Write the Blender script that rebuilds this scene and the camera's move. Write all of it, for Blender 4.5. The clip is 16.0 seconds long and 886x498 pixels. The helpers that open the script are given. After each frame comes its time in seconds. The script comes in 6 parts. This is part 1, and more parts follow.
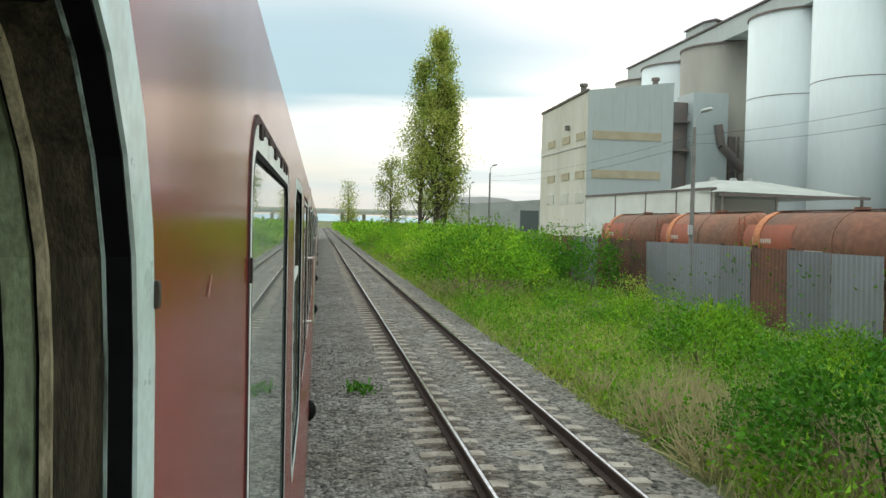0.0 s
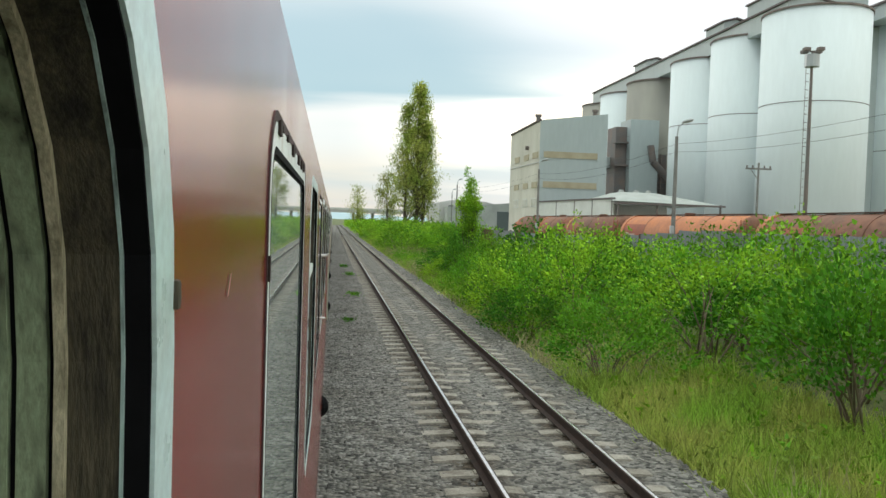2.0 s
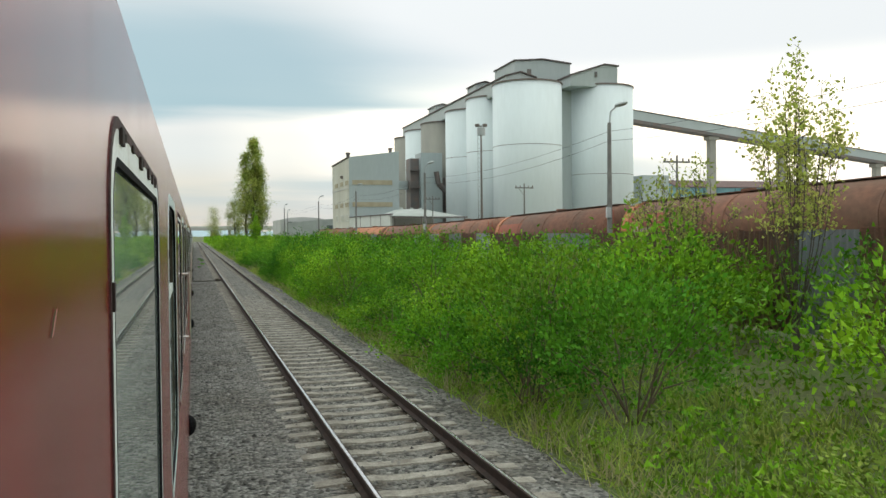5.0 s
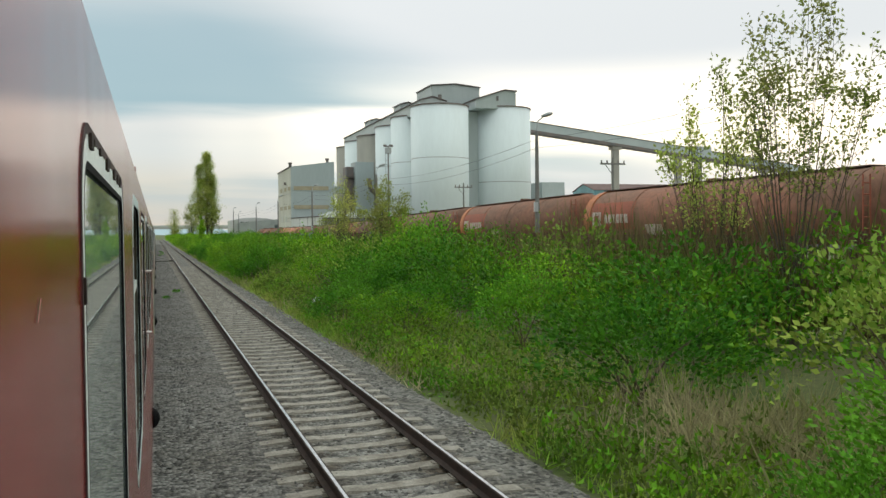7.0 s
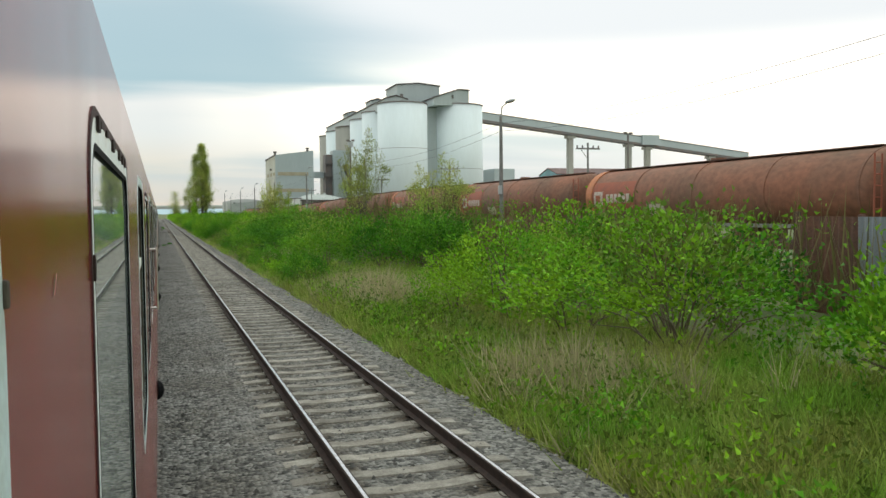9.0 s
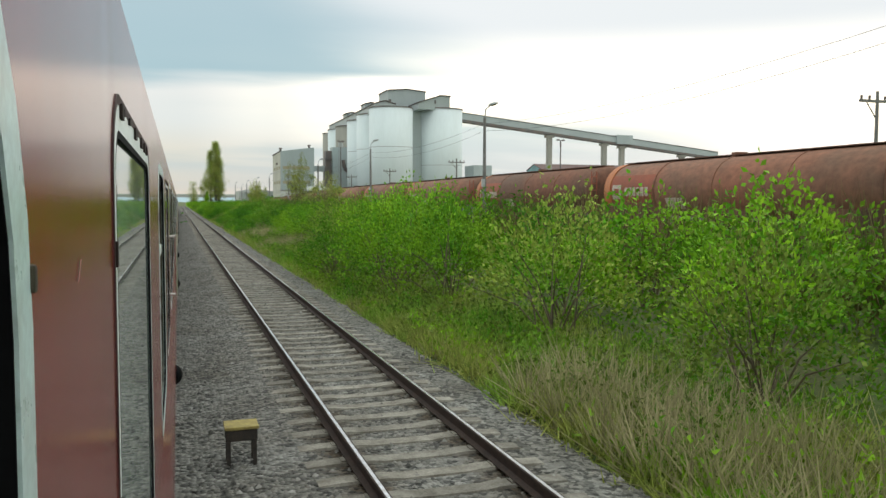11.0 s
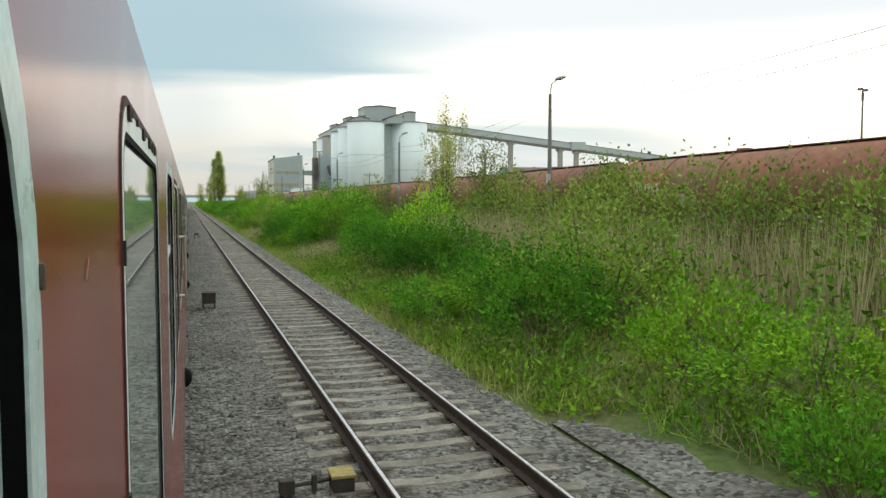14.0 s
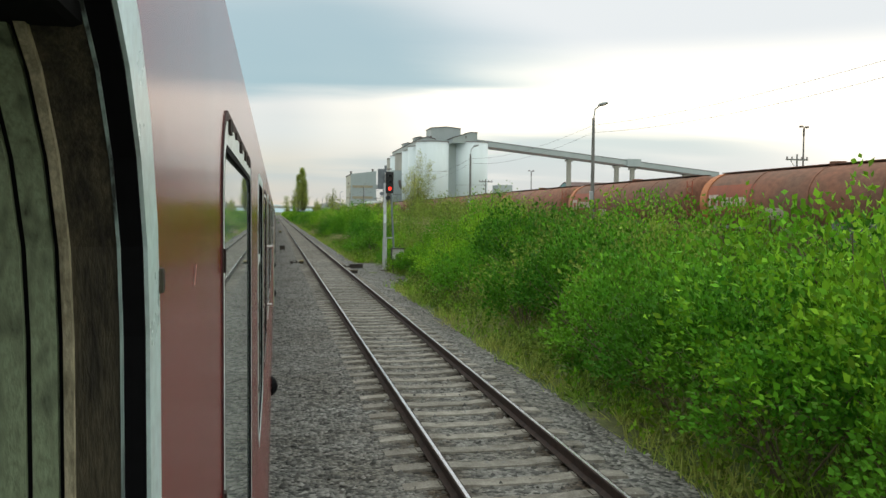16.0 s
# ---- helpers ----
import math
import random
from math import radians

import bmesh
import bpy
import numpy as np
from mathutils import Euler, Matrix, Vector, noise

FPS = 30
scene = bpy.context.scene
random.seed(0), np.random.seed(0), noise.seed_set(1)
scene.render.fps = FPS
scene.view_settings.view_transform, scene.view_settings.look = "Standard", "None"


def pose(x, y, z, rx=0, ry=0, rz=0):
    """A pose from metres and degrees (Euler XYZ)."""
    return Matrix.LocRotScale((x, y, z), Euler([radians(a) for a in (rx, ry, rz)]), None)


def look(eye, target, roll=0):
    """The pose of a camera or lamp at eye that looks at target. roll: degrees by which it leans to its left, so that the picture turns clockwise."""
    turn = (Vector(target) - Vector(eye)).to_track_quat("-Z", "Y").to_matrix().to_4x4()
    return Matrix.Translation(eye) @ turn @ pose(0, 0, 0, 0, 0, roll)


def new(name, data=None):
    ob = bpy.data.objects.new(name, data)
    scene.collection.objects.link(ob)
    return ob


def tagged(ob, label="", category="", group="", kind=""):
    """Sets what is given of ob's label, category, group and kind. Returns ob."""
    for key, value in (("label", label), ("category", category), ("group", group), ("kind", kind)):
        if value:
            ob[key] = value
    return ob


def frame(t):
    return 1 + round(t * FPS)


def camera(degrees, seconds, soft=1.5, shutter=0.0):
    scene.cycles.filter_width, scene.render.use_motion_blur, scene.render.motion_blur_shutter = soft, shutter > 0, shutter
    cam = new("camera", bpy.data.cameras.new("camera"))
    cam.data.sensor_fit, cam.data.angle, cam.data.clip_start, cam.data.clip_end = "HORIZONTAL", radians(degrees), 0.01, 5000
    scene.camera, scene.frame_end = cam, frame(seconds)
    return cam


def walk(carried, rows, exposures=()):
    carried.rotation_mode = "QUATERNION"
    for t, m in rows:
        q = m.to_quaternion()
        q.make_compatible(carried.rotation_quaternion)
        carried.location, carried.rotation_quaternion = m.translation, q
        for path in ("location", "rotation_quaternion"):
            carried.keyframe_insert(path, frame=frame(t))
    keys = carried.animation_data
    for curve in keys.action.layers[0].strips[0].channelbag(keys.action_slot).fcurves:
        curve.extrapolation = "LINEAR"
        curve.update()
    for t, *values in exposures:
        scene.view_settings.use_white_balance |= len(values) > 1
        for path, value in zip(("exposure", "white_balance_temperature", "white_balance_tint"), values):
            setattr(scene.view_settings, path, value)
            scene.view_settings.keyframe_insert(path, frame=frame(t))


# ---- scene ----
cam = camera(57.15, 16.0)
# seconds, x, y, z, yaw, pitch, roll
ROWS = [
    (0.0, 0.0035, 20.70, 2.75, -8.69, -1.85, -1.25),
    (0.5, 0.0010, 12.10, 2.75, -8.48, -1.86, -1.32),
    (1.0, -0.0015, 3.48, 2.75, -8.23, -1.86, -1.29),
    (1.5, -0.0020, -5.18, 2.75, -7.92, -1.88, -1.52),
    (2.0, -0.0045, -13.89, 2.75, -7.75, -1.94, -1.85),
    (2.5, 0.0009, -22.66, 2.75, -8.00, -1.73, -1.67),
    (3.0, 0.0150, -31.51, 2.75, -10.42, -1.51, -0.21),
    (3.5, 0.0120, -40.47, 2.75, -13.14, -1.42, -0.12),
    (6.0, 0.0000, -85.75, 2.75, -18.47, -1.00, 0.58),
    (6.5, -0.0010, -94.95, 2.75, -19.21, -1.05, 0.26),
    (7.0, -0.0020, -104.28, 2.75, -19.48, -1.27, 0.64),
    (7.5, -0.0020, -113.72, 2.75, -19.67, -2.75, -0.10),
    (8.0, -0.0030, -123.23, 2.75, -19.44, -3.34, 0.35),
    (8.5, -0.0040, -132.81, 2.75, -19.87, -3.06, 0.52),
    (9.0, -0.0054, -142.42, 2.75, -19.28, -2.69, 0.56),
    (11.5, -0.0080, -190.63, 2.75, -17.82, -3.43, -0.12),
    (12.0, -0.0050, -200.25, 2.75, -17.59, -3.56, 0.03),
    (12.5, -0.0025, -209.82, 2.75, -17.67, -4.08, 0.15),
    (13.0, -0.0025, -219.36, 2.75, -18.12, -4.07, 0.14),
    (13.5, -0.0044, -228.86, 2.75, -17.79, -3.62, 0.26),
    (14.0, -0.0040, -238.33, 2.75, -17.41, -3.37, 0.01),
    (14.5, -0.0150, -247.76, 2.75, -16.90, -2.95, -0.11),
    (15.0, -0.0135, -257.18, 2.75, -16.01, -2.63, 0.10),
    (15.5, -0.0175, -266.57, 2.75, -14.79, -2.65, -0.23),
    (16.0, -0.0166, -275.95, 2.75, -11.66, -2.54, -0.50),
]
walk(cam, [(t, pose(x, y, z, 90 + pitch, roll, yaw)) for t, x, y, z, yaw, pitch, roll in ROWS],
     [(t, stops, 6400, 10) for t, stops in ((0.0, 0.05), (2.5, -0.03), (3.5, -0.07), (6.0, -0.35), (6.5, -0.40), (7.0, -0.35), (8.0, -0.15), (9.0, -0.19), (11.5, -0.26), (12.0, -0.22), (13.5, -0.12), (14.5, -0.25), (16.0, -0.31))])

# ---- world, sun ----
scene.view_settings.exposure = 0.0
SUN_AZ, SUN_EL = radians(-35), radians(14)
world = bpy.data.worlds.new("world")
scene.world = world
world.use_nodes = True
wn, wl = world.node_tree.nodes, world.node_tree.links
wn.clear()


def wnode(kind, **props):
    nd = wn.new(kind)
    for key, value in props.items():
        if key == "op":
            nd.operation = value
        elif key == "blend":
            nd.data_type, nd.blend_type = "RGBA", value
    return nd


def wmath(op, a, b=None):
    nd = wnode("ShaderNodeMath", op=op)
    for i, v in enumerate((a, b)):
        if v is None:
            continue
        if isinstance(v, (int, float)):
            nd.inputs[i].default_value = v
        else:
            wl.new(v, nd.inputs[i])
    return nd.outputs[0]


def wramp(fac, stops):
    nd = wn.new("ShaderNodeValToRGB")
    nd.color_ramp.interpolation = "EASE"
    while len(nd.color_ramp.elements) < len(stops):
        nd.color_ramp.elements.new(0.5)
    for el, (p, col) in zip(nd.color_ramp.elements, stops):
        el.position, el.color = p, (*col, 1)
    wl.new(fac, nd.inputs[0])
    return nd.outputs[0]


def wmix(fac, a, b):
    nd = wnode("ShaderNodeMix", blend="MIX")
    wl.new(fac, nd.inputs[0])
    wl.new(a, nd.inputs[6])
    wl.new(b, nd.inputs[7])
    return nd.outputs[2]


sky = wn.new("ShaderNodeTexSky")
sky.sky_type, sky.sun_disc = "NISHITA", False
sky.sun_elevation, sky.sun_rotation = SUN_EL, SUN_AZ
sky_scale = wn.new("ShaderNodeVectorMath")
sky_scale.operation = "SCALE"
sky_scale.inputs["Scale"].default_value = 0.10
wl.new(sky.outputs[0], sky_scale.inputs[0])
coord = wn.new("ShaderNodeTexCoord")
sep = wn.new("ShaderNodeSeparateXYZ")
wl.new(coord.outputs["Generated"], sep.inputs[0])
height = wmath("MAXIMUM", sep.outputs[2], 0.0)
# a flat cloud deck seen from below
over = wmath("ADD", height, 0.10)
comb = wn.new("ShaderNodeCombineXYZ")
wl.new(wmath("DIVIDE", sep.outputs[0], over), comb.inputs[0])
wl.new(wmath("DIVIDE", sep.outputs[1], over), comb.inputs[1])
cloud = wn.new("ShaderNodeTexNoise")
cloud.inputs["Scale"].default_value = 0.55
cloud.inputs["Detail"].default_value = 6.0
cloud.inputs["Roughness"].default_value = 0.45
cloud_map = wn.new("ShaderNodeMapping")
cloud_map.inputs["Location"].default_value = (3.3, 1.4, 0.0)
cloud_map.inputs["Scale"].default_value = (0.45, 1.0, 1.0)
wl.new(comb.outputs[0], cloud_map.inputs[0])
wl.new(cloud_map.outputs[0], cloud.inputs[0])
# the grey-blue layer hangs higher than the bright band over the horizon
layer = wramp(wmath("ADD", height, wmath("MULTIPLY", wmath("SUBTRACT", cloud.outputs[0], 0.5), 0.20)),
              [(0.0, (0.50,) * 3), (0.045, (0.75,) * 3), (0.085, (0.15,) * 3), (0.135, (0.0,) * 3), (0.162, (0.95,) * 3), (0.215, (0.9,) * 3), (0.275, (0.35,) * 3), (0.7, (0.3,) * 3)])
slant = wmath("ADD", sep.outputs[0], wmath("ADD", wmath("MULTIPLY", wmath("SUBTRACT", height, 0.15), 2.2), wmath("MULTIPLY", wmath("SUBTRACT", cloud.outputs[0], 0.5), 0.5)))
aside = wramp(slant, [(0.0, (1.0,) * 3), (0.20, (0.95,) * 3), (0.46, (0.0,) * 3)])
amount = wmath("MULTIPLY", layer, aside)
bright = wramp(height, [(0.0, (1.0, 0.85, 0.66)), (0.05, (0.99, 0.93, 0.80)), (0.10, (1.03, 1.05, 1.01)), (0.33, (1.02, 1.06, 1.04)), (1.0, (2.2, 2.4, 2.2))])
# towards the sinking sun's side the low sky is brighter and warmer
warm = wramp(height, [(0.0, (1.25, 1.13, 1.02)), (0.05, (1.75, 1.58, 1.40)), (0.11, (2.35, 2.08, 1.66)), (0.15, (2.1, 1.92, 1.62)), (0.21, (1.14, 1.17, 1.16)), (1.0, (2.2, 2.4, 2.2))])
bright = wmix(wramp(sep.outputs[0], [(0.0, (0.0,) * 3), (0.10, (0.25,) * 3), (0.24, (1.0,) * 3)]), bright, warm)
grey = wramp(height, [(0.0, (0.72, 0.78, 0.80)), (0.10, (0.47, 0.69, 0.76)), (0.33, (0.49, 0.70, 0.78)), (1.0, (1.85, 1.9, 1.9))])
deck = wmix(amount, bright, grey)
veil = wnode("ShaderNodeMix", blend="MIX")
veil.inputs[0].default_value = 0.88
wl.new(sky_scale.outputs[0], veil.inputs[6])
wl.new(deck, veil.inputs[7])
back = wn.new("ShaderNodeBackground")
back.inputs["Strength"].default_value = 1.0
wl.new(veil.outputs[2], back.inputs[0])
out = wn.new("ShaderNodeOutputWorld")
wl.new(back.outputs[0], out.inputs[0])

sun = new("sun", bpy.data.lights.new("sun", "SUN"))
sun.data.energy, sun.data.angle, sun.data.color = 0.5, radians(20), (1.0, 0.93, 0.84)
sun.matrix_world = look((0, 0, 60), Vector((0, 0, 60)) - Vector((math.sin(SUN_AZ) * math.cos(SUN_EL), math.cos(SUN_AZ) * math.cos(SUN_EL), math.sin(SUN_EL))))

# ---- materials ----


def material(name, colour, rough=0.7, metal=0.0, second=None, scale=6.0, grain=0.0, grain_scale=60.0, bump=0.0, bump_scale=80.0,
             random_mix=0.0, island=False, detail=5.0, spec=0.5, rough_var=0.0, stretch=(1, 1, 1), contrast=(0.35, 0.65)):
    """colour and second mix by a coarse noise; grain darkens by a fine one; bump adds relief."""
    m = bpy.data.materials.new(name)
    m.use_nodes = True
    nt = m.node_tree
    n, l = nt.nodes, nt.links
    bsdf = n["Principled BSDF"]
    bsdf.inputs["Roughness"].default_value = rough
    bsdf.inputs["Metallic"].default_value = metal
    bsdf.inputs["Specular IOR Level"].default_value = spec
    tc = n.new("ShaderNodeTexCoord")
    mp = n.new("ShaderNodeMapping")
    mp.inputs["Scale"].default_value = stretch
    geo_in = n.new("ShaderNodeNewGeometry")
    l.new(geo_in.outputs["Position"], mp.inputs[0])
    base = n.new("ShaderNodeRGB")
    base.outputs[0].default_value = (*colour, 1)
    col = base.outputs[0]

    def noise_out(sc, det=5.0):
        t = n.new("ShaderNodeTexNoise")
        t.inputs["Scale"].default_value = sc
        t.inputs["Detail"].default_value = det
        t.inputs["Roughness"].default_value = 0.6
        l.new(mp.outputs[0], t.inputs["Vector"])
        return t.outputs[0]

    def mixed(fac, a, b, mode="MIX"):
        x = n.new("ShaderNodeMix")
        x.data_type, x.blend_type = "RGBA", mode
        if isinstance(fac, float):
            x.inputs[0].default_value = fac
        else:
            l.new(fac, x.inputs[0])
        for i, v in ((6, a), (7, b)):
            if isinstance(v, tuple):
                x.inputs[i].default_value = (*v, 1)
            else:
                l.new(v, x.inputs[i])
        return x.outputs[2]

    def ramp(fac, lo, hi):
        r = n.new("ShaderNodeMapRange")
        r.inputs[1].default_value, r.inputs[2].default_value = lo, hi
        l.new(fac, r.inputs[0])
        return r.outputs[0]

    if second:
        col = mixed(ramp(noise_out(scale, detail), *contrast), col, second)
    if random_mix:
        if island:
            rnd = geo_in.outputs["Random Per Island"]
        else:
            rnd = n.new("ShaderNodeObjectInfo").outputs["Random"]
        hs = n.new("ShaderNodeHueSaturation")
        val = n.new("ShaderNodeMapRange")
        val.inputs[3].default_value, val.inputs[4].default_value = 1 - random_mix, 1 + random_mix
        l.new(rnd, val.inputs[0])
        l.new(val.outputs[0], hs.inputs["Value"])
        l.new(col, hs.inputs["Color"])
        col = hs.outputs[0]
    if grain:
        g = ramp(noise_out(grain_scale, 4.0), 0.3, 0.7)
        dark = n.new("ShaderNodeMapRange")
        dark.inputs[3].default_value, dark.inputs[4].default_value = 1 - grain, 1 + grain * 0.5
        l.new(g, dark.inputs[0])
        cmb = n.new("ShaderNodeCombineColor")
        for i in range(3):
            l.new(dark.outputs[0], cmb.inputs[i])
        col = mixed(1.0, col, cmb.outputs[0], "MULTIPLY")
    l.new(col, bsdf.inputs["Base Color"])
    if rough_var:
        rr = n.new("ShaderNodeMapRange")
        rr.inputs[3].default_value, rr.inputs[4].default_value = max(0.02, rough - rough_var), min(1, rough + rough_var)
        l.new(noise_out(scale * 1.7, 4.0), rr.inputs[0])
        l.new(rr.outputs[0], bsdf.inputs["Roughness"])
    if bump:
        b = n.new("ShaderNodeBump")
        b.inputs["Strength"].default_value = bump
        b.inputs["Distance"].default_value = 0.02
        l.new(noise_out(bump_scale, 3.0), b.inputs["Height"])
        l.new(b.outputs[0], bsdf.inputs["Normal"])
    return m


def leaf_material(name, colour, second, spread=0.35, thin=0.35):
    m = material(name, colour, 0.55, second=second, scale=0.55, random_mix=spread, island=True, spec=0.12, contrast=(0.40, 0.60))
    n, l = m.node_tree.nodes, m.node_tree.links
    bsdf, outp = n["Principled BSDF"], n["Material Output"]
    tl = n.new("ShaderNodeBsdfTranslucent")
    src = bsdf.inputs["Base Color"].links[0].from_socket
    # every plant has its own shade of green
    own, tone = n.new("ShaderNodeMapRange"), n.new("ShaderNodeHueSaturation")
    hue = n.new("ShaderNodeMapRange")
    rnd = n.new("ShaderNodeObjectInfo").outputs["Random"]
    own.inputs[3].default_value, own.inputs[4].default_value = 0.74, 1.55
    hue.inputs[3].default_value, hue.inputs[4].default_value = 0.503, 0.488
    l.new(rnd, own.inputs[0])
    l.new(rnd, hue.inputs[0])
    l.new(own.outputs[0], tone.inputs["Value"])
    l.new(hue.outputs[0], tone.inputs["Hue"])
    l.new(src, tone.inputs["Color"])
    src = tone.outputs[0]
    l.new(src, bsdf.inputs["Base Color"])
    l.new(src, tl.inputs[0])
    mx = n.new("ShaderNodeMixShader")
    mx.inputs[0].default_value = thin
    l.new(bsdf.outputs[0], mx.inputs[1])
    l.new(tl.outputs[0], mx.inputs[2])
    l.new(mx.outputs[0], outp.inputs[0])
    return m


def glass_material(name, tint=(0.85, 0.9, 0.9), rough=0.02):
    m = bpy.data.materials.new(name)
    m.use_nodes = True
    b = m.node_tree.nodes["Principled BSDF"]
    b.inputs["Base Color"].default_value = (*tint, 1)
    b.inputs["Roughness"].default_value = rough
    b.inputs["Transmission Weight"].default_value = 1.0
    b.inputs["IOR"].default_value = 1.5
    return m


def lamp_material(name, colour, strength):
    m = material(name, colour, 0.3)
    b = m.node_tree.nodes["Principled BSDF"]
    b.inputs["Emission Color"].default_value = (*colour, 1)
    b.inputs["Emission Strength"].default_value = strength
    return m


M_RED = material("coach_red_paint", (0.30, 0.036, 0.034), 0.16, second=(0.22, 0.034, 0.031), scale=2.2, grain=0.16, grain_scale=25, bump=0.02, bump_scale=9, rough_var=0.05, stretch=(1, 1, 0.25))
M_RED.node_tree.nodes["Principled BSDF"].inputs["Specular IOR Level"].default_value = 0.44
M_RED.node_tree.nodes["Principled BSDF"].inputs["Specular Tint"].default_value = (1.0, 0.93, 0.78, 1)
M_ROOF = material("coach_roof_grime", (0.16, 0.12, 0.11), 0.45, second=(0.10, 0.08, 0.075), scale=2.5, grain=0.2, rough_var=0.1)
M_UNDER = material("underframe_black", (0.018, 0.016, 0.015), 0.75, second=(0.05, 0.035, 0.028), scale=6, grain=0.3, bump=0.2)
M_SEAL = material("maroon_rubber", (0.028, 0.010, 0.012), 0.7, second=(0.065, 0.026, 0.024), scale=14, bump=0.3, bump_scale=120)
M_ALU = material("aluminium_frame", (0.84, 0.90, 0.89), 0.35, metal=0.0, second=(0.6, 0.57, 0.52), scale=9, grain=0.15, grain_scale=90, rough_var=0.1, contrast=(0.55, 0.75))
M_EDGE = material("pale_window_edge", (0.62, 0.78, 0.78), 0.30, second=(0.48, 0.55, 0.52), scale=12, grain=0.15, grain_scale=90, rough_var=0.1, contrast=(0.45, 0.75))
M_GASKET = material("black_gasket", (0.006, 0.006, 0.007), 0.8, grain=0.3, spec=0.1)
M_JAMB = material("dirty_brown_jamb", (0.085, 0.072, 0.044), 0.8, second=(0.018, 0.016, 0.011), scale=75, grain=0.5, grain_scale=420, bump=0.25, bump_scale=300, stretch=(1, 1, 0.16), contrast=(0.38, 0.68))
M_TRIM = material("yellowed_trim", (0.55, 0.50, 0.34), 0.6, second=(0.16, 0.14, 0.085), scale=90, grain=0.35, grain_scale=500, bump=0.15, bump_scale=300, stretch=(1, 1, 0.3), contrast=(0.45, 0.72))
M_STRIPPALE = material("worn_alloy_strip", (0.42, 0.55, 0.52), 0.35, second=(0.05, 0.055, 0.05), scale=60, grain=0.3, grain_scale=300, stretch=(1, 1, 0.12), contrast=(0.45, 0.62))
M_LINING = material("grey_green_lining", (0.31, 0.385, 0.24), 0.65, second=(0.05, 0.055, 0.035), scale=95, grain=0.35, grain_scale=380, bump=0.12, bump_scale=200, stretch=(1, 1, 0.35), contrast=(0.52, 0.72))
M_DIRT = material("rust_flake", (0.03, 0.018, 0.014), 0.9, grain=0.4)
M_GLASS = glass_material("window_glass", (0.62, 0.72, 0.68), 0.015)
M_GLASS.node_tree.nodes["Principled BSDF"].inputs["IOR"].default_value = 2.1
M_GLASS.node_tree.nodes["Principled BSDF"].inputs["Transmission Weight"].default_value = 0.58
M_SCRATCH = material("bared_undercoat", (0.42, 0.20, 0.16), 0.7, grain=0.3)
M_STEEL = material("handrail_steel", (0.62, 0.62, 0.60), 0.3, metal=0.8, grain=0.2)
M_INSIDE = material("coach_interior", (0.12, 0.12, 0.11), 0.8, second=(0.08, 0.08, 0.075), scale=3)

M_RAILTOP = material("polished_rail_head", (0.70, 0.70, 0.72), 0.22, metal=1.0, second=(0.55, 0.52, 0.50), scale=12, rough_var=0.08)
M_RAILSIDE = material("rusty_rail_web", (0.030, 0.019, 0.016), 0.85, second=(0.055, 0.032, 0.024), scale=8, grain=0.35)
M_SLEEPER = material("concrete_sleeper", (0.31, 0.285, 0.245), 0.9, second=(0.16, 0.14, 0.115), scale=4, grain=0.3, grain_scale=40, bump=0.25, bump_scale=60, random_mix=0.22)
M_STONE = material("ballast_stone", (0.20, 0.19, 0.178), 0.9, second=(0.12, 0.11, 0.095), scale=1.2, random_mix=0.75, island=True, grain=0.3, grain_scale=60)


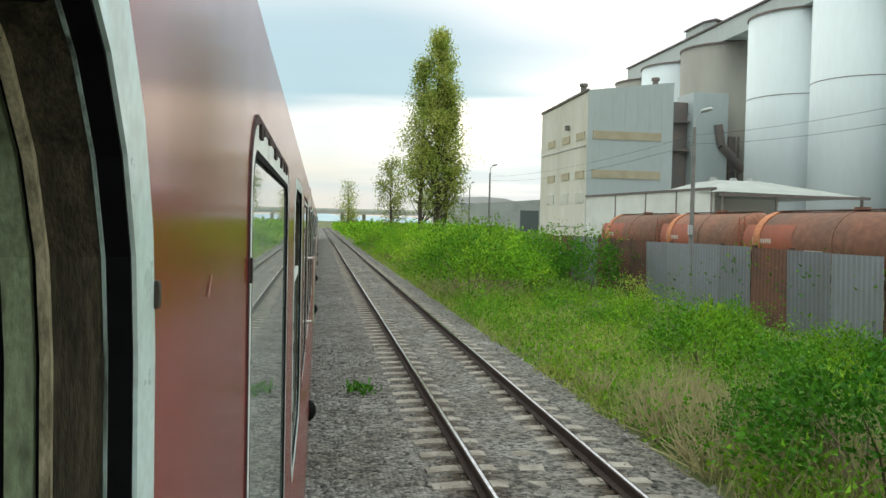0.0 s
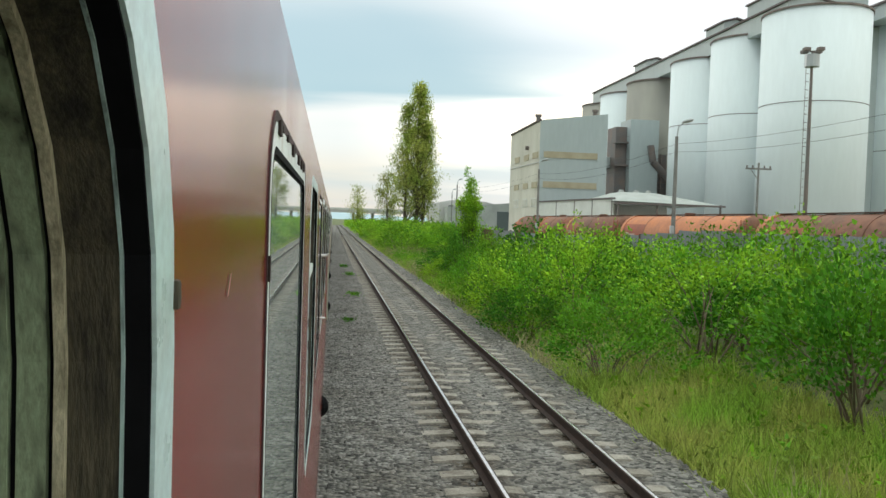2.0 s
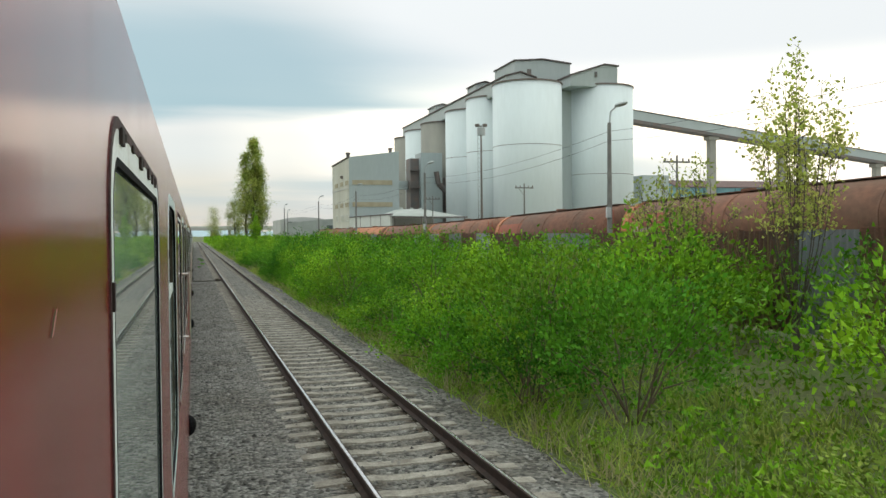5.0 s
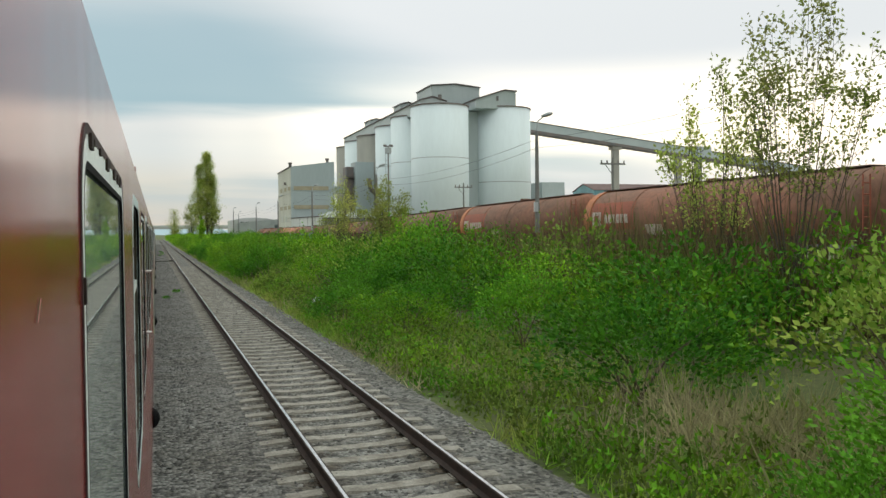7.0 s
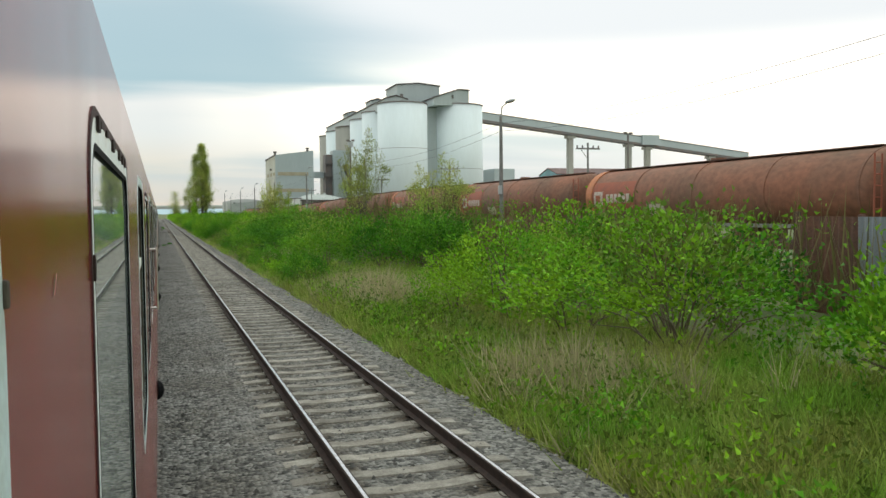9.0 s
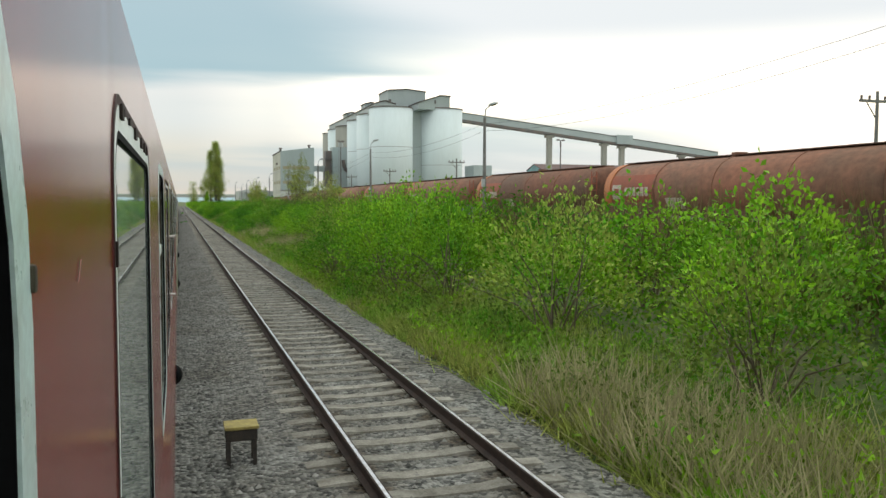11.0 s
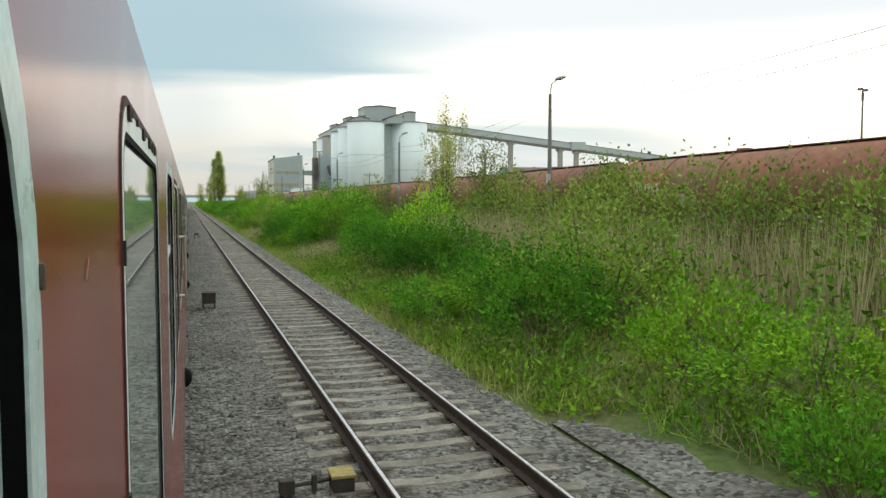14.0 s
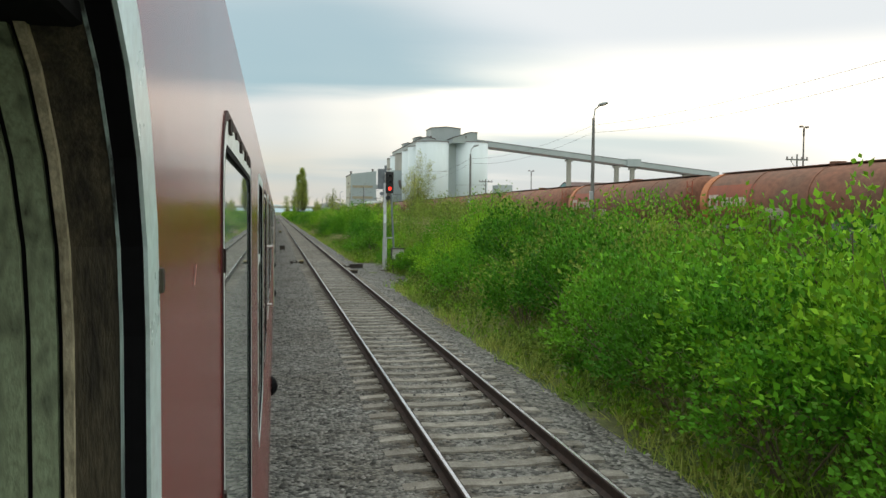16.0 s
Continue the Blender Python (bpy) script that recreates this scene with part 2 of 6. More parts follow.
def ballast_material():
    m = material("ballast_bed", (0.185, 0.178, 0.165), 0.95, second=(0.115, 0.105, 0.09), scale=0.8)
    n, l = m.node_tree.nodes, m.node_tree.links
    bsdf = n["Principled BSDF"]
    g = n.new("ShaderNodeNewGeometry")
    v = n.new("ShaderNodeTexVoronoi")
    v.inputs["Scale"].default_value = 17.0
    l.new(g.outputs["Position"], v.inputs["Vector"])
    src = bsdf.inputs["Base Color"].links[0].from_socket
    hs = n.new("ShaderNodeHueSaturation")
    sp = n.new("ShaderNodeSeparateColor")
    l.new(v.outputs["Color"], sp.inputs[0])
    mr = n.new("ShaderNodeMapRange")
    mr.inputs[3].default_value, mr.inputs[4].default_value = 0.22, 1.70
    l.new(sp.outputs[0], mr.inputs[0])
    l.new(mr.outputs[0], hs.inputs["Value"])
    l.new(src, hs.inputs["Color"])
    # rust and oil thrown along both rails
    xyz = n.new("ShaderNodeSeparateXYZ")
    l.new(g.outputs["Position"], xyz.inputs[0])
    away = None
    for rail_x in (1.78, 3.285):
        off = n.new("ShaderNodeMath")
        off.operation = "SUBTRACT"
        off.inputs[1].default_value = rail_x
        l.new(xyz.outputs[0], off.inputs[0])
        size = n.new("ShaderNodeMath")
        size.operation = "ABSOLUTE"
        l.new(off.outputs[0], size.inputs[0])
        if away is None:
            away = size.outputs[0]
        else:
            least = n.new("ShaderNodeMath")
            least.operation = "MINIMUM"
            l.new(away, least.inputs[0])
            l.new(size.outputs[0], least.inputs[1])
            away = least.outputs[0]
    patchy = n.new("ShaderNodeTexNoise")
    patchy.inputs["Scale"].default_value = 3.0
    l.new(g.outputs["Position"], patchy.inputs["Vector"])
    reach = n.new("ShaderNodeMath")
    reach.operation = "MULTIPLY_ADD"
    reach.inputs[1].default_value, reach.inputs[2].default_value = 0.5, -0.25
    l.new(patchy.outputs[0], reach.inputs[0])
    total = n.new("ShaderNodeMath")
    total.operation = "ADD"
    l.new(away, total.inputs[0])
    l.new(reach.outputs[0], total.inputs[1])
    clean = n.new("ShaderNodeMapRange")
    clean.inputs[1].default_value, clean.inputs[2].default_value = 0.10, 0.42
    l.new(total.outputs[0], clean.inputs[0])
    stain = n.new("ShaderNodeMix")
    stain.data_type, stain.blend_type = "RGBA", "MULTIPLY"
    stain.inputs[0].default_value = 1.0
    tone = n.new("ShaderNodeMix")
    tone.data_type = "RGBA"
    tone.inputs[6].default_value, tone.inputs[7].default_value = (0.42, 0.33, 0.25, 1), (1, 1, 1, 1)
    l.new(clean.outputs[0], tone.inputs[0])
    l.new(hs.outputs[0], stain.inputs[6])
    l.new(tone.outputs[2], stain.inputs[7])
    l.new(stain.outputs[2], bsdf.inputs["Base Color"])
    b = n.new("ShaderNodeBump")
    b.invert = True
    b.inputs["Strength"].default_value = 1.0
    b.inputs["Distance"].default_value = 0.05
    l.new(v.outputs["Distance"], b.inputs["Height"])
    l.new(b.outputs[0], bsdf.inputs["Normal"])
    return m


M_BALLAST = ballast_material()
M_GROUND = material("weedy_ground", (0.075, 0.12, 0.022), 0.95, second=(0.13, 0.125, 0.05), scale=0.35, grain=0.4, grain_scale=9, bump=0.6, bump_scale=12)
M_FIELD = material("far_field", (0.08, 0.12, 0.04), 0.95, second=(0.10, 0.11, 0.05), scale=0.02, grain=0.2, grain_scale=1)
M_GRASS = leaf_material("grass_blades", (0.18, 0.32, 0.042), (0.28, 0.31, 0.08), 0.45, 0.4)
M_DRYGRASS = leaf_material("dry_grass", (0.47, 0.41, 0.24), (0.33, 0.31, 0.15), 0.3, 0.35)
M_LEAF = leaf_material("shrub_leaves", (0.075, 0.235, 0.012), (0.195, 0.365, 0.020), 0.45, 0.30)
M_LEAF_B = leaf_material("dull_shrub_leaves", (0.125, 0.215, 0.030), (0.20, 0.265, 0.047), 0.40, 0.30)
M_LEAF_C = leaf_material("dark_shrub_leaves", (0.042, 0.165, 0.011), (0.085, 0.235, 0.016), 0.45, 0.30)
M_POPLAR = leaf_material("poplar_leaves", (0.22, 0.31, 0.06), (0.32, 0.35, 0.09), 0.45, 0.55)
M_SPRING = leaf_material("young_leaves", (0.24, 0.31, 0.06), (0.30, 0.31, 0.09), 0.4, 0.55)
M_BARK = material("bark", (0.10, 0.08, 0.06), 0.95, second=(0.06, 0.05, 0.04), scale=10, grain=0.4, bump=0.5, bump_scale=30)
M_DEADSTALK = leaf_material("dead_stalks", (0.16, 0.12, 0.06), (0.12, 0.12, 0.04), 0.4, 0.3)
M_TWIG = material("bare_twigs", (0.13, 0.10, 0.065), 0.95, random_mix=0.3, island=True)

M_YARD = material("dusty_yard", (0.46, 0.45, 0.42), 0.95, second=(0.36, 0.35, 0.32), scale=0.2, grain=0.15, grain_scale=3)
M_WHITE = material("white_silo_paint", (0.73, 0.795, 0.81), 0.75, second=(0.69, 0.75, 0.76), scale=0.16, grain=0.03, grain_scale=1.5, stretch=(1, 1, 0.22))
M_CONC = material("raw_concrete", (0.36, 0.345, 0.30), 0.9, second=(0.29, 0.28, 0.25), scale=0.25, grain=0.05, grain_scale=2, stretch=(1, 1, 0.3))
M_GREYCLAD = material("grey_cladding", (0.43, 0.48, 0.48), 0.6, second=(0.38, 0.43, 0.43), scale=0.12, grain=0.05, grain_scale=2, stretch=(1, 1, 0.2))
M_BEIGE = material("beige_render", (0.60, 0.58, 0.51), 0.85, second=(0.50, 0.48, 0.41), scale=0.2, grain=0.08, grain_scale=2, stretch=(1, 1, 0.3))
M_STRIP = material("ochre_strip", (0.42, 0.37, 0.26), 0.8, second=(0.36, 0.31, 0.21), scale=0.6)
M_RIM = material("dark_rim", (0.15, 0.12, 0.11), 0.8, second=(0.24, 0.19, 0.17), scale=1.0)
M_ROOFDK = material("dark_roof_edge", (0.12, 0.10, 0.095), 0.8, grain=0.2)
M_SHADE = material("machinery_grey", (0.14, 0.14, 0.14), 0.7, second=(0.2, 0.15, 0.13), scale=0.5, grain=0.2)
M_SHEDWALL = material("shed_panel_white", (0.62, 0.63, 0.60), 0.75, second=(0.52, 0.53, 0.5), scale=0.3, grain=0.08)
M_SHEDROOF = material("pale_shed_roof", (0.40, 0.42, 0.40), 0.7, second=(0.32, 0.34, 0.32), scale=0.4, grain=0.08)
M_TEAL = material("teal_cladding", (0.16, 0.33, 0.36), 0.6, second=(0.12, 0.24, 0.27), scale=0.3)
M_BRICKRED = material("red_brown_roof", (0.17, 0.10, 0.09), 0.8, second=(0.12, 0.075, 0.07), scale=0.4, grain=0.2)
M_DARKGLASS = material("dark_window", (0.10, 0.12, 0.12), 0.15)
M_POLE = material("pole_concrete", (0.24, 0.235, 0.22), 0.9, second=(0.17, 0.165, 0.155), scale=2, grain=0.2)
M_LAMPHEAD = material("lamp_head_grey", (0.42, 0.44, 0.45), 0.45, metal=0.3)
M_WIRE = material("wire_dark", (0.05, 0.05, 0.055), 0.7)
M_WAGON = material("rusty_wagon_paint", (0.25, 0.10, 0.058), 0.8, second=(0.16, 0.085, 0.055), scale=0.55, grain=0.3, grain_scale=6, bump=0.15, bump_scale=14, random_mix=0.2, stretch=(1, 0.5, 0.6))
M_WAGBRIGHT = material("bright_orange_paint", (0.52, 0.17, 0.05), 0.6, second=(0.38, 0.13, 0.05), scale=1.0, grain=0.2, grain_scale=6)
M_WAGORANGE = material("orange_panel", (0.34, 0.085, 0.042), 0.7, second=(0.25, 0.075, 0.042), scale=1.5, grain=0.15)
M_WAGPALE = material("pale_marking", (0.55, 0.49, 0.43), 0.8, second=(0.4, 0.3, 0.25), scale=5)
M_RUST = material("rust_sheet", (0.15, 0.068, 0.042), 0.9, second=(0.09, 0.05, 0.038), scale=1.2, grain=0.3, grain_scale=14, random_mix=0.3)
M_ZINC = material("grey_zinc_sheet", (0.20, 0.22, 0.25), 0.6, metal=0.2, second=(0.18, 0.19, 0.2), scale=1.0, grain=0.2, random_mix=0.2)
M_SIGNALWHITE = material("galvanised_signal_mast", (0.58, 0.60, 0.62), 0.55, second=(0.42, 0.43, 0.44), scale=4, grain=0.15)
M_SIGNALBLACK = material("black_signal_housing", (0.014, 0.016, 0.018), 0.45, grain=0.2)
M_SIGNALGREY = material("grey_signal_back", (0.20, 0.23, 0.25), 0.5, second=(0.14, 0.16, 0.18), scale=5)
M_REDLAMP = lamp_material("red_signal_light", (1.0, 0.035, 0.02), 3.0)
M_BOXDARK = material("dark_trackside_box", (0.03, 0.026, 0.022), 0.8, second=(0.06, 0.045, 0.035), scale=9, grain=0.3)
M_BOXYELLOW = material("yellow_box_lid", (0.42, 0.33, 0.09), 0.7, second=(0.25, 0.19, 0.07), scale=12, grain=0.2)
M_BOXBROWN = material("worn_wooden_lid", (0.17, 0.13, 0.09), 0.85, second=(0.09, 0.07, 0.05), scale=12, grain=0.3)
M_BOXWHITE = material("pale_cabinet", (0.58, 0.57, 0.53), 0.75, second=(0.44, 0.42, 0.38), scale=7, grain=0.15)
M_PLASTIC = material("white_plastic", (0.72, 0.76, 0.80), 0.5)
# the haze of distance is put into the hills' pale blue colour
M_HILL = material("haze_tinted_hill", (0.42, 0.52, 0.56), 1.0, second=(0.38, 0.48, 0.53), scale=0.002, spec=0.0)
M_FARWALL = material("distant_wall", (0.52, 0.51, 0.50), 0.85, second=(0.45, 0.44, 0.43), scale=0.2)

# ---- mesh helpers ----


def mesh_of(bm, name, smooth=False):
    me = bpy.data.meshes.new(name)
    bm.to_mesh(me)
    bm.free()
    if smooth:
        me.polygons.foreach_set("use_smooth", [True] * len(me.polygons))
    return me


def part(name, data, mat, parent=None, label="", smooth=False, at=None):
    """Links a bmesh or mesh as one object, under parent if one is given."""
    me = data if isinstance(data, bpy.types.Mesh) else mesh_of(data, name, smooth)
    if mat and not me.materials:
        me.materials.append(mat)
    ob = new(name, me)
    if at is not None:
        ob.matrix_basis = at
    if parent:
        ob.parent = parent
    if label:
        ob["label"] = label
    return ob


def empty(name, at=None):
    ob = new(name)
    ob.empty_display_size = 0.2
    if at is not None:
        ob.matrix_basis = at
    return ob


def box(bm, a, b, bevel=0.0):
    (x0, y0, z0), (x1, y1, z1) = a, b
    r = bmesh.ops.create_cube(bm, size=1, matrix=Matrix.Translation(((x0 + x1) / 2, (y0 + y1) / 2, (z0 + z1) / 2)) @ Matrix.Diagonal((abs(x1 - x0), abs(y1 - y0), abs(z1 - z0), 1)))
    if bevel:
        edges = list({e for v in r["verts"] for e in v.link_edges})
        bmesh.ops.bevel(bm, geom=edges, offset=bevel, segments=2, affect="EDGES", profile=0.6)
    return bm


def boxed(a, b, bevel=0.0):
    return box(bmesh.new(), a, b, bevel)


def rod(bm, p, q, r0, r1=None, n=10, caps=True):
    p, q = Vector(p), Vector(q)
    d = q - p
    m = Matrix.Translation((p + q) / 2) @ d.to_track_quat("Z", "Y").to_matrix().to_4x4()
    bmesh.ops.create_cone(bm, cap_ends=caps, segments=n, radius1=r0, radius2=r0 if r1 is None else r1, depth=d.length, matrix=m)
    return bm


def prism(bm, outline, axis, lo, hi):
    """Extrudes a closed outline of (a, b) pairs along an axis: x gives (y, z), y gives (x, z), z gives (x, y)."""
    def at(p, t):
        return {"x": (t, p[0], p[1]), "y": (p[0], t, p[1]), "z": (p[0], p[1], t)}[axis]
    one = [bm.verts.new(at(p, lo)) for p in outline]
    two = [bm.verts.new(at(p, hi)) for p in outline]
    n = len(outline)
    bm.faces.new(one)
    bm.faces.new(two[::-1])
    for i in range(n):
        bm.faces.new((one[i], two[i], two[(i + 1) % n], one[(i + 1) % n]))
    bmesh.ops.recalc_face_normals(bm, faces=bm.faces[:])
    return bm


def raw_mesh(name, verts, faces_flat, size):
    """A mesh from arrays in which every face has the same number of corners."""
    me = bpy.data.meshes.new(name)
    nf = len(faces_flat) // size
    me.vertices.add(len(verts))
    me.vertices.foreach_set("co", np.ascontiguousarray(verts, dtype=np.float32).ravel())
    me.loops.add(len(faces_flat))
    me.loops.foreach_set("vertex_index", np.ascontiguousarray(faces_flat, dtype=np.int32))
    me.polygons.add(nf)
    me.polygons.foreach_set("loop_start", np.arange(0, nf * size, size, dtype=np.int32))
    me.update(calc_edges=True)
    return me


def unit(v):
    return v / (np.linalg.norm(v, axis=1, keepdims=True) + 1e-9)


def leaves_mesh(name, rng, at, toward, length, width, simple=False):
    """One folded rhombic leaf for each place in at."""
    n = len(at)
    d = unit(toward + rng.normal(0, 0.55, (n, 3)))
    side = unit(np.cross(d, rng.normal(0, 1, (n, 3))))
    up = np.cross(side, d)
    ln = (length * rng.uniform(0.6, 1.3, (n, 1)))
    wd = (width * rng.uniform(0.6, 1.3, (n, 1)))
    if simple:
        verts = np.stack([at - side * wd * 0.42, at + side * wd * 0.42 + d * ln * 0.15, at + d * ln - up * ln * 0.1], 1).reshape(-1, 3)
        return raw_mesh(name, verts, np.arange(3 * n), 3)
    a = at
    b = at + d * ln * 0.45 + side * wd * 0.5 + up * wd * 0.12
    c = at + d * ln - up * ln * 0.12
    e = at + d * ln * 0.45 - side * wd * 0.5 + up * wd * 0.12
    verts = np.stack([a, b, c, e], 1).reshape(-1, 3)
    return raw_mesh(name, verts, np.arange(4 * n), 4)

# ---- ground and track ----
NEAR_Y, FAR_Y = -300.0, 330.0
RAIL_L, GAUGE = 1.78, 1.505
TRACK_X = RAIL_L + GAUGE / 2
OWN_X = -1.50
RAIL_Z = 0.06
rng = np.random.default_rng(4)


def ground_z(x, y):
    """The height of the open ground beside the line."""
    if x > 4.2:
        z = -0.30 + 0.50 * min(1, max(0, (x - 5.0) / 5)) * min(1, max(0, (24 - y) / 10)) + 0.12 * noise.noise((x * 0.25, y * 0.12, 0.3)) + 0.06 * noise.noise((x * 0.9, y * 0.7, 2.0))
        z += -0.8 * min(1, max(0, (x - 13) / 4)) * min(1, max(0, (y + 60) / 80))
        return z
    return -0.42


def ground_sheet():
    xs = [-4000, -900, -250, -60, -20, -8, 4.3] + [4.3 + 0.9 * i for i in range(1, 15)] + [18, 20, 24, 30, 45, 80, 160, 400, 1200, 4000]
    ys = [-3500, -1200, -600, -380] + [-320 + 4 * i for i in range(165)] + [400, 600, 1000, 1800, 4500]
    bm = bmesh.new()
    grid = []
    for y in ys:
        row = []
        for x in xs:
            z = ground_z(x, y)
            if x > 24:
                z = ground_z(24, y)
            row.append(bm.verts.new((x, y, z)))
        grid.append(row)
    for j in range(len(ys) - 1):
        for i in range(len(xs) - 1):
            bm.faces.new((grid[j][i], grid[j][i + 1], grid[j + 1][i + 1], grid[j + 1][i]))
    return part("ground", bm, M_GROUND, smooth=True)


tagged(ground_sheet(), "weedy green and brown earth beside the railway", "ground", kind="structure")


def filled(x, y):
    """Where the stones lie higher between the rails and hide most of the sleepers."""
    if abs(x - TRACK_X) > 0.68:
        return 0.0
    return 0.021 * min(1, max(0, (y + 45) / 20)) + 0.012 * min(1, max(0, (-224 - y) / 6)) * min(1, max(0, (y + 246) / 6))


def ballast_bed():
    """Cross-section of the stone bed under both tracks."""
    section = [(-4.6, -0.5), (-3.4, -0.10), (-0.5, -0.12), (0.15, -0.17), (0.8, -0.155), (1.2, -0.142), (1.75, -0.145), (1.95, -0.148), (2.5, -0.153), (3.1, -0.148), (3.3, -0.145), (3.8, -0.150), (4.42, -0.19), (5.0, -0.52)]
    ys = np.arange(NEAR_Y, FAR_Y + 1, 1.5)
    verts = np.array([(x + 0.05 * noise.noise((x, y * 0.6, 1)), y, z + (0.025 if abs(x - TRACK_X) > 0.9 else 0.010) * noise.noise((x * 1.3, y * 0.9, 5)) + filled(x, y)) for y in ys for x, z in section])
    k = len(section)
    faces = []
    for j in range(len(ys) - 1):
        for i in range(k - 1):
            a = j * k + i
            faces += [a, a + 1, a + k + 1, a + k]
    me = raw_mesh("ballast_bed", verts, np.array(faces), 4)
    return part("ballast", me, M_BALLAST)


tagged(ballast_bed(), "grey crushed stone ballast under the tracks", "ballast", kind="structure")


def loose_stones(name, count, y0, y1):
    y = rng.uniform(y0, y1, count)
    x = np.where(rng.random(count) < 0.55, rng.uniform(-0.3, 1.75, count), rng.uniform(1.8, 4.8, count))
    shoulder = (y > -243) & (y < -229) & (rng.random(count) < 0.45)
    x = np.where(shoulder, rng.uniform(4.5, 5.5, count), x)
    z = np.where(x > 4.8, [ground_z(a, b) - 0.01 for a, b in zip(x, y)], -0.15)
    z = np.where((x > 4.42) & (x < 4.8), -0.19 - (x - 4.42) * 0.57, z)
    z = np.where(x > 4.42, z, np.where((x > -0.3) & (x < 1.2), -0.155, -0.15))
    s = rng.uniform(0.018, 0.044, (count, 1, 1))
    octa = np.array([(1, 0, 0), (0, 1, 0), (-1, 0, 0), (0, -1, 0), (0, 0, 0.8), (0, 0, -0.8)], float)
    v = octa[None, :5] * s * rng.uniform(0.6, 1.4, (count, 5, 1))
    ang = rng.uniform(0, 6.28, count)
    ca, sa = np.cos(ang)[:, None], np.sin(ang)[:, None]
    vx, vy = v[..., 0] * ca - v[..., 1] * sa, v[..., 0] * sa + v[..., 1] * ca
    v = np.stack([vx + x[:, None], vy + y[:, None], v[..., 2] + z[:, None] + 0.008], 2)
    tri = np.array([0, 1, 4, 1, 2, 4, 2, 3, 4, 3, 0, 4])
    idx = (np.arange(count)[:, None] * 5 + tri[None]).ravel()
    ob = part(name, raw_mesh(name, v.reshape(-1, 3), idx, 3), M_STONE)
    return tagged(ob, "loose grey and brown crushed stones lying on the ballast", "stones", kind="stuff")


loose_stones("loose_stones", 42000, -277, 40)


def stony_shoulder():
    """Crushed stone spread out beside the ballast at the signal, thinning to earth at its uneven edge."""
    bm = bmesh.new()
    rows = []
    for i in range(61):
        y = -244.0 + 0.26 * i
        reach = (5.85 - 0.25 * math.sin(y * 0.9) + 0.12 * math.sin(y * 3.1)) * min(1, (i + 60) / 66) * min(1, (120 - i) / 66)
        reach = max(4.75, reach)
        row = []
        for j in range(9):
            x = 4.60 + (reach - 4.60) * j / 8
            lift = 0.05 * (1 - (j / 8) ** 3) - (0.05 if j == 8 else 0) + 0.012 * noise.noise((x * 5, y * 5, 1))
            row.append(bm.verts.new((x, y, ground_z(x, y) + lift)))
        rows.append(row)
    for a, b in zip(rows, rows[1:]):
        for j in range(8):
            bm.faces.new((a[j], a[j + 1], b[j + 1], b[j]))
    return tagged(part("gravel_shoulder", bm, M_BALLAST), "grey crushed stone spread beside the ballast near the signal", "gravel", kind="structure")


stony_shoulder()

RAIL_SECTION = [(-0.07, -0.16), (0.07, -0.16), (0.07, -0.148), (0.012, -0.125), (0.012, -0.045), (0.034, -0.034), (0.036, -0.008), (0.030, -0.001), (0.017, 0.0),
                (-0.019, 0.0), (-0.030, -0.001), (-0.036, -0.008), (-0.034, -0.034), (-0.012, -0.045), (-0.012, -0.125), (-0.07, -0.148)]


def rail(parent, x):
    me = mesh_of(prism(bmesh.new(), RAIL_SECTION, "y", NEAR_Y, FAR_Y), "rail")
    me.materials.append(M_RAILSIDE)
    me.materials.append(M_RAILTOP)
    for p in me.polygons:
        if p.normal.z > 0.9999:
            p.material_index = 1
    return part("rail", me, None, parent, at=Matrix.Translation((x, 0, RAIL_Z)))


def sleeper_mesh():
    """Concrete sleeper with sloped shoulders, lower in the middle, and rail pads with clips."""
    bm = bmesh.new()
    outline = [(-1.25, -0.06), (-1.25, 0.045), (-0.98, 0.06), (-0.52, 0.06), (-0.36, 0.042), (0.36, 0.042), (0.52, 0.06), (0.98, 0.06), (1.25, 0.045), (1.25, -0.06)]
    for (x0, z0), (x1, z1) in zip(outline[1:-2], outline[2:-1]):
        a = [bm.verts.new(p) for p in ((x0, -0.14, -0.06), (x0, -0.105, z0), (x0, 0.105, z0), (x0, 0.14, -0.06))]
        b = [bm.verts.new(p) for p in ((x1, -0.14, -0.06), (x1, -0.105, z1), (x1, 0.105, z1), (x1, 0.14, -0.06))]
        for i in range(3):
            bm.faces.new((a[i], b[i], b[i + 1], a[i + 1]))
    bmesh.ops.remove_doubles(bm, verts=bm.verts[:], dist=0.0005)
    bmesh.ops.holes_fill(bm, edges=bm.edges[:], sides=4)
    for s in (-1, 1):
        box(bm, (s * 0.7525 - 0.11, -0.07, 0.058), (s * 0.7525 + 0.11, 0.07, 0.075))
    return mesh_of(bm, "sleeper")


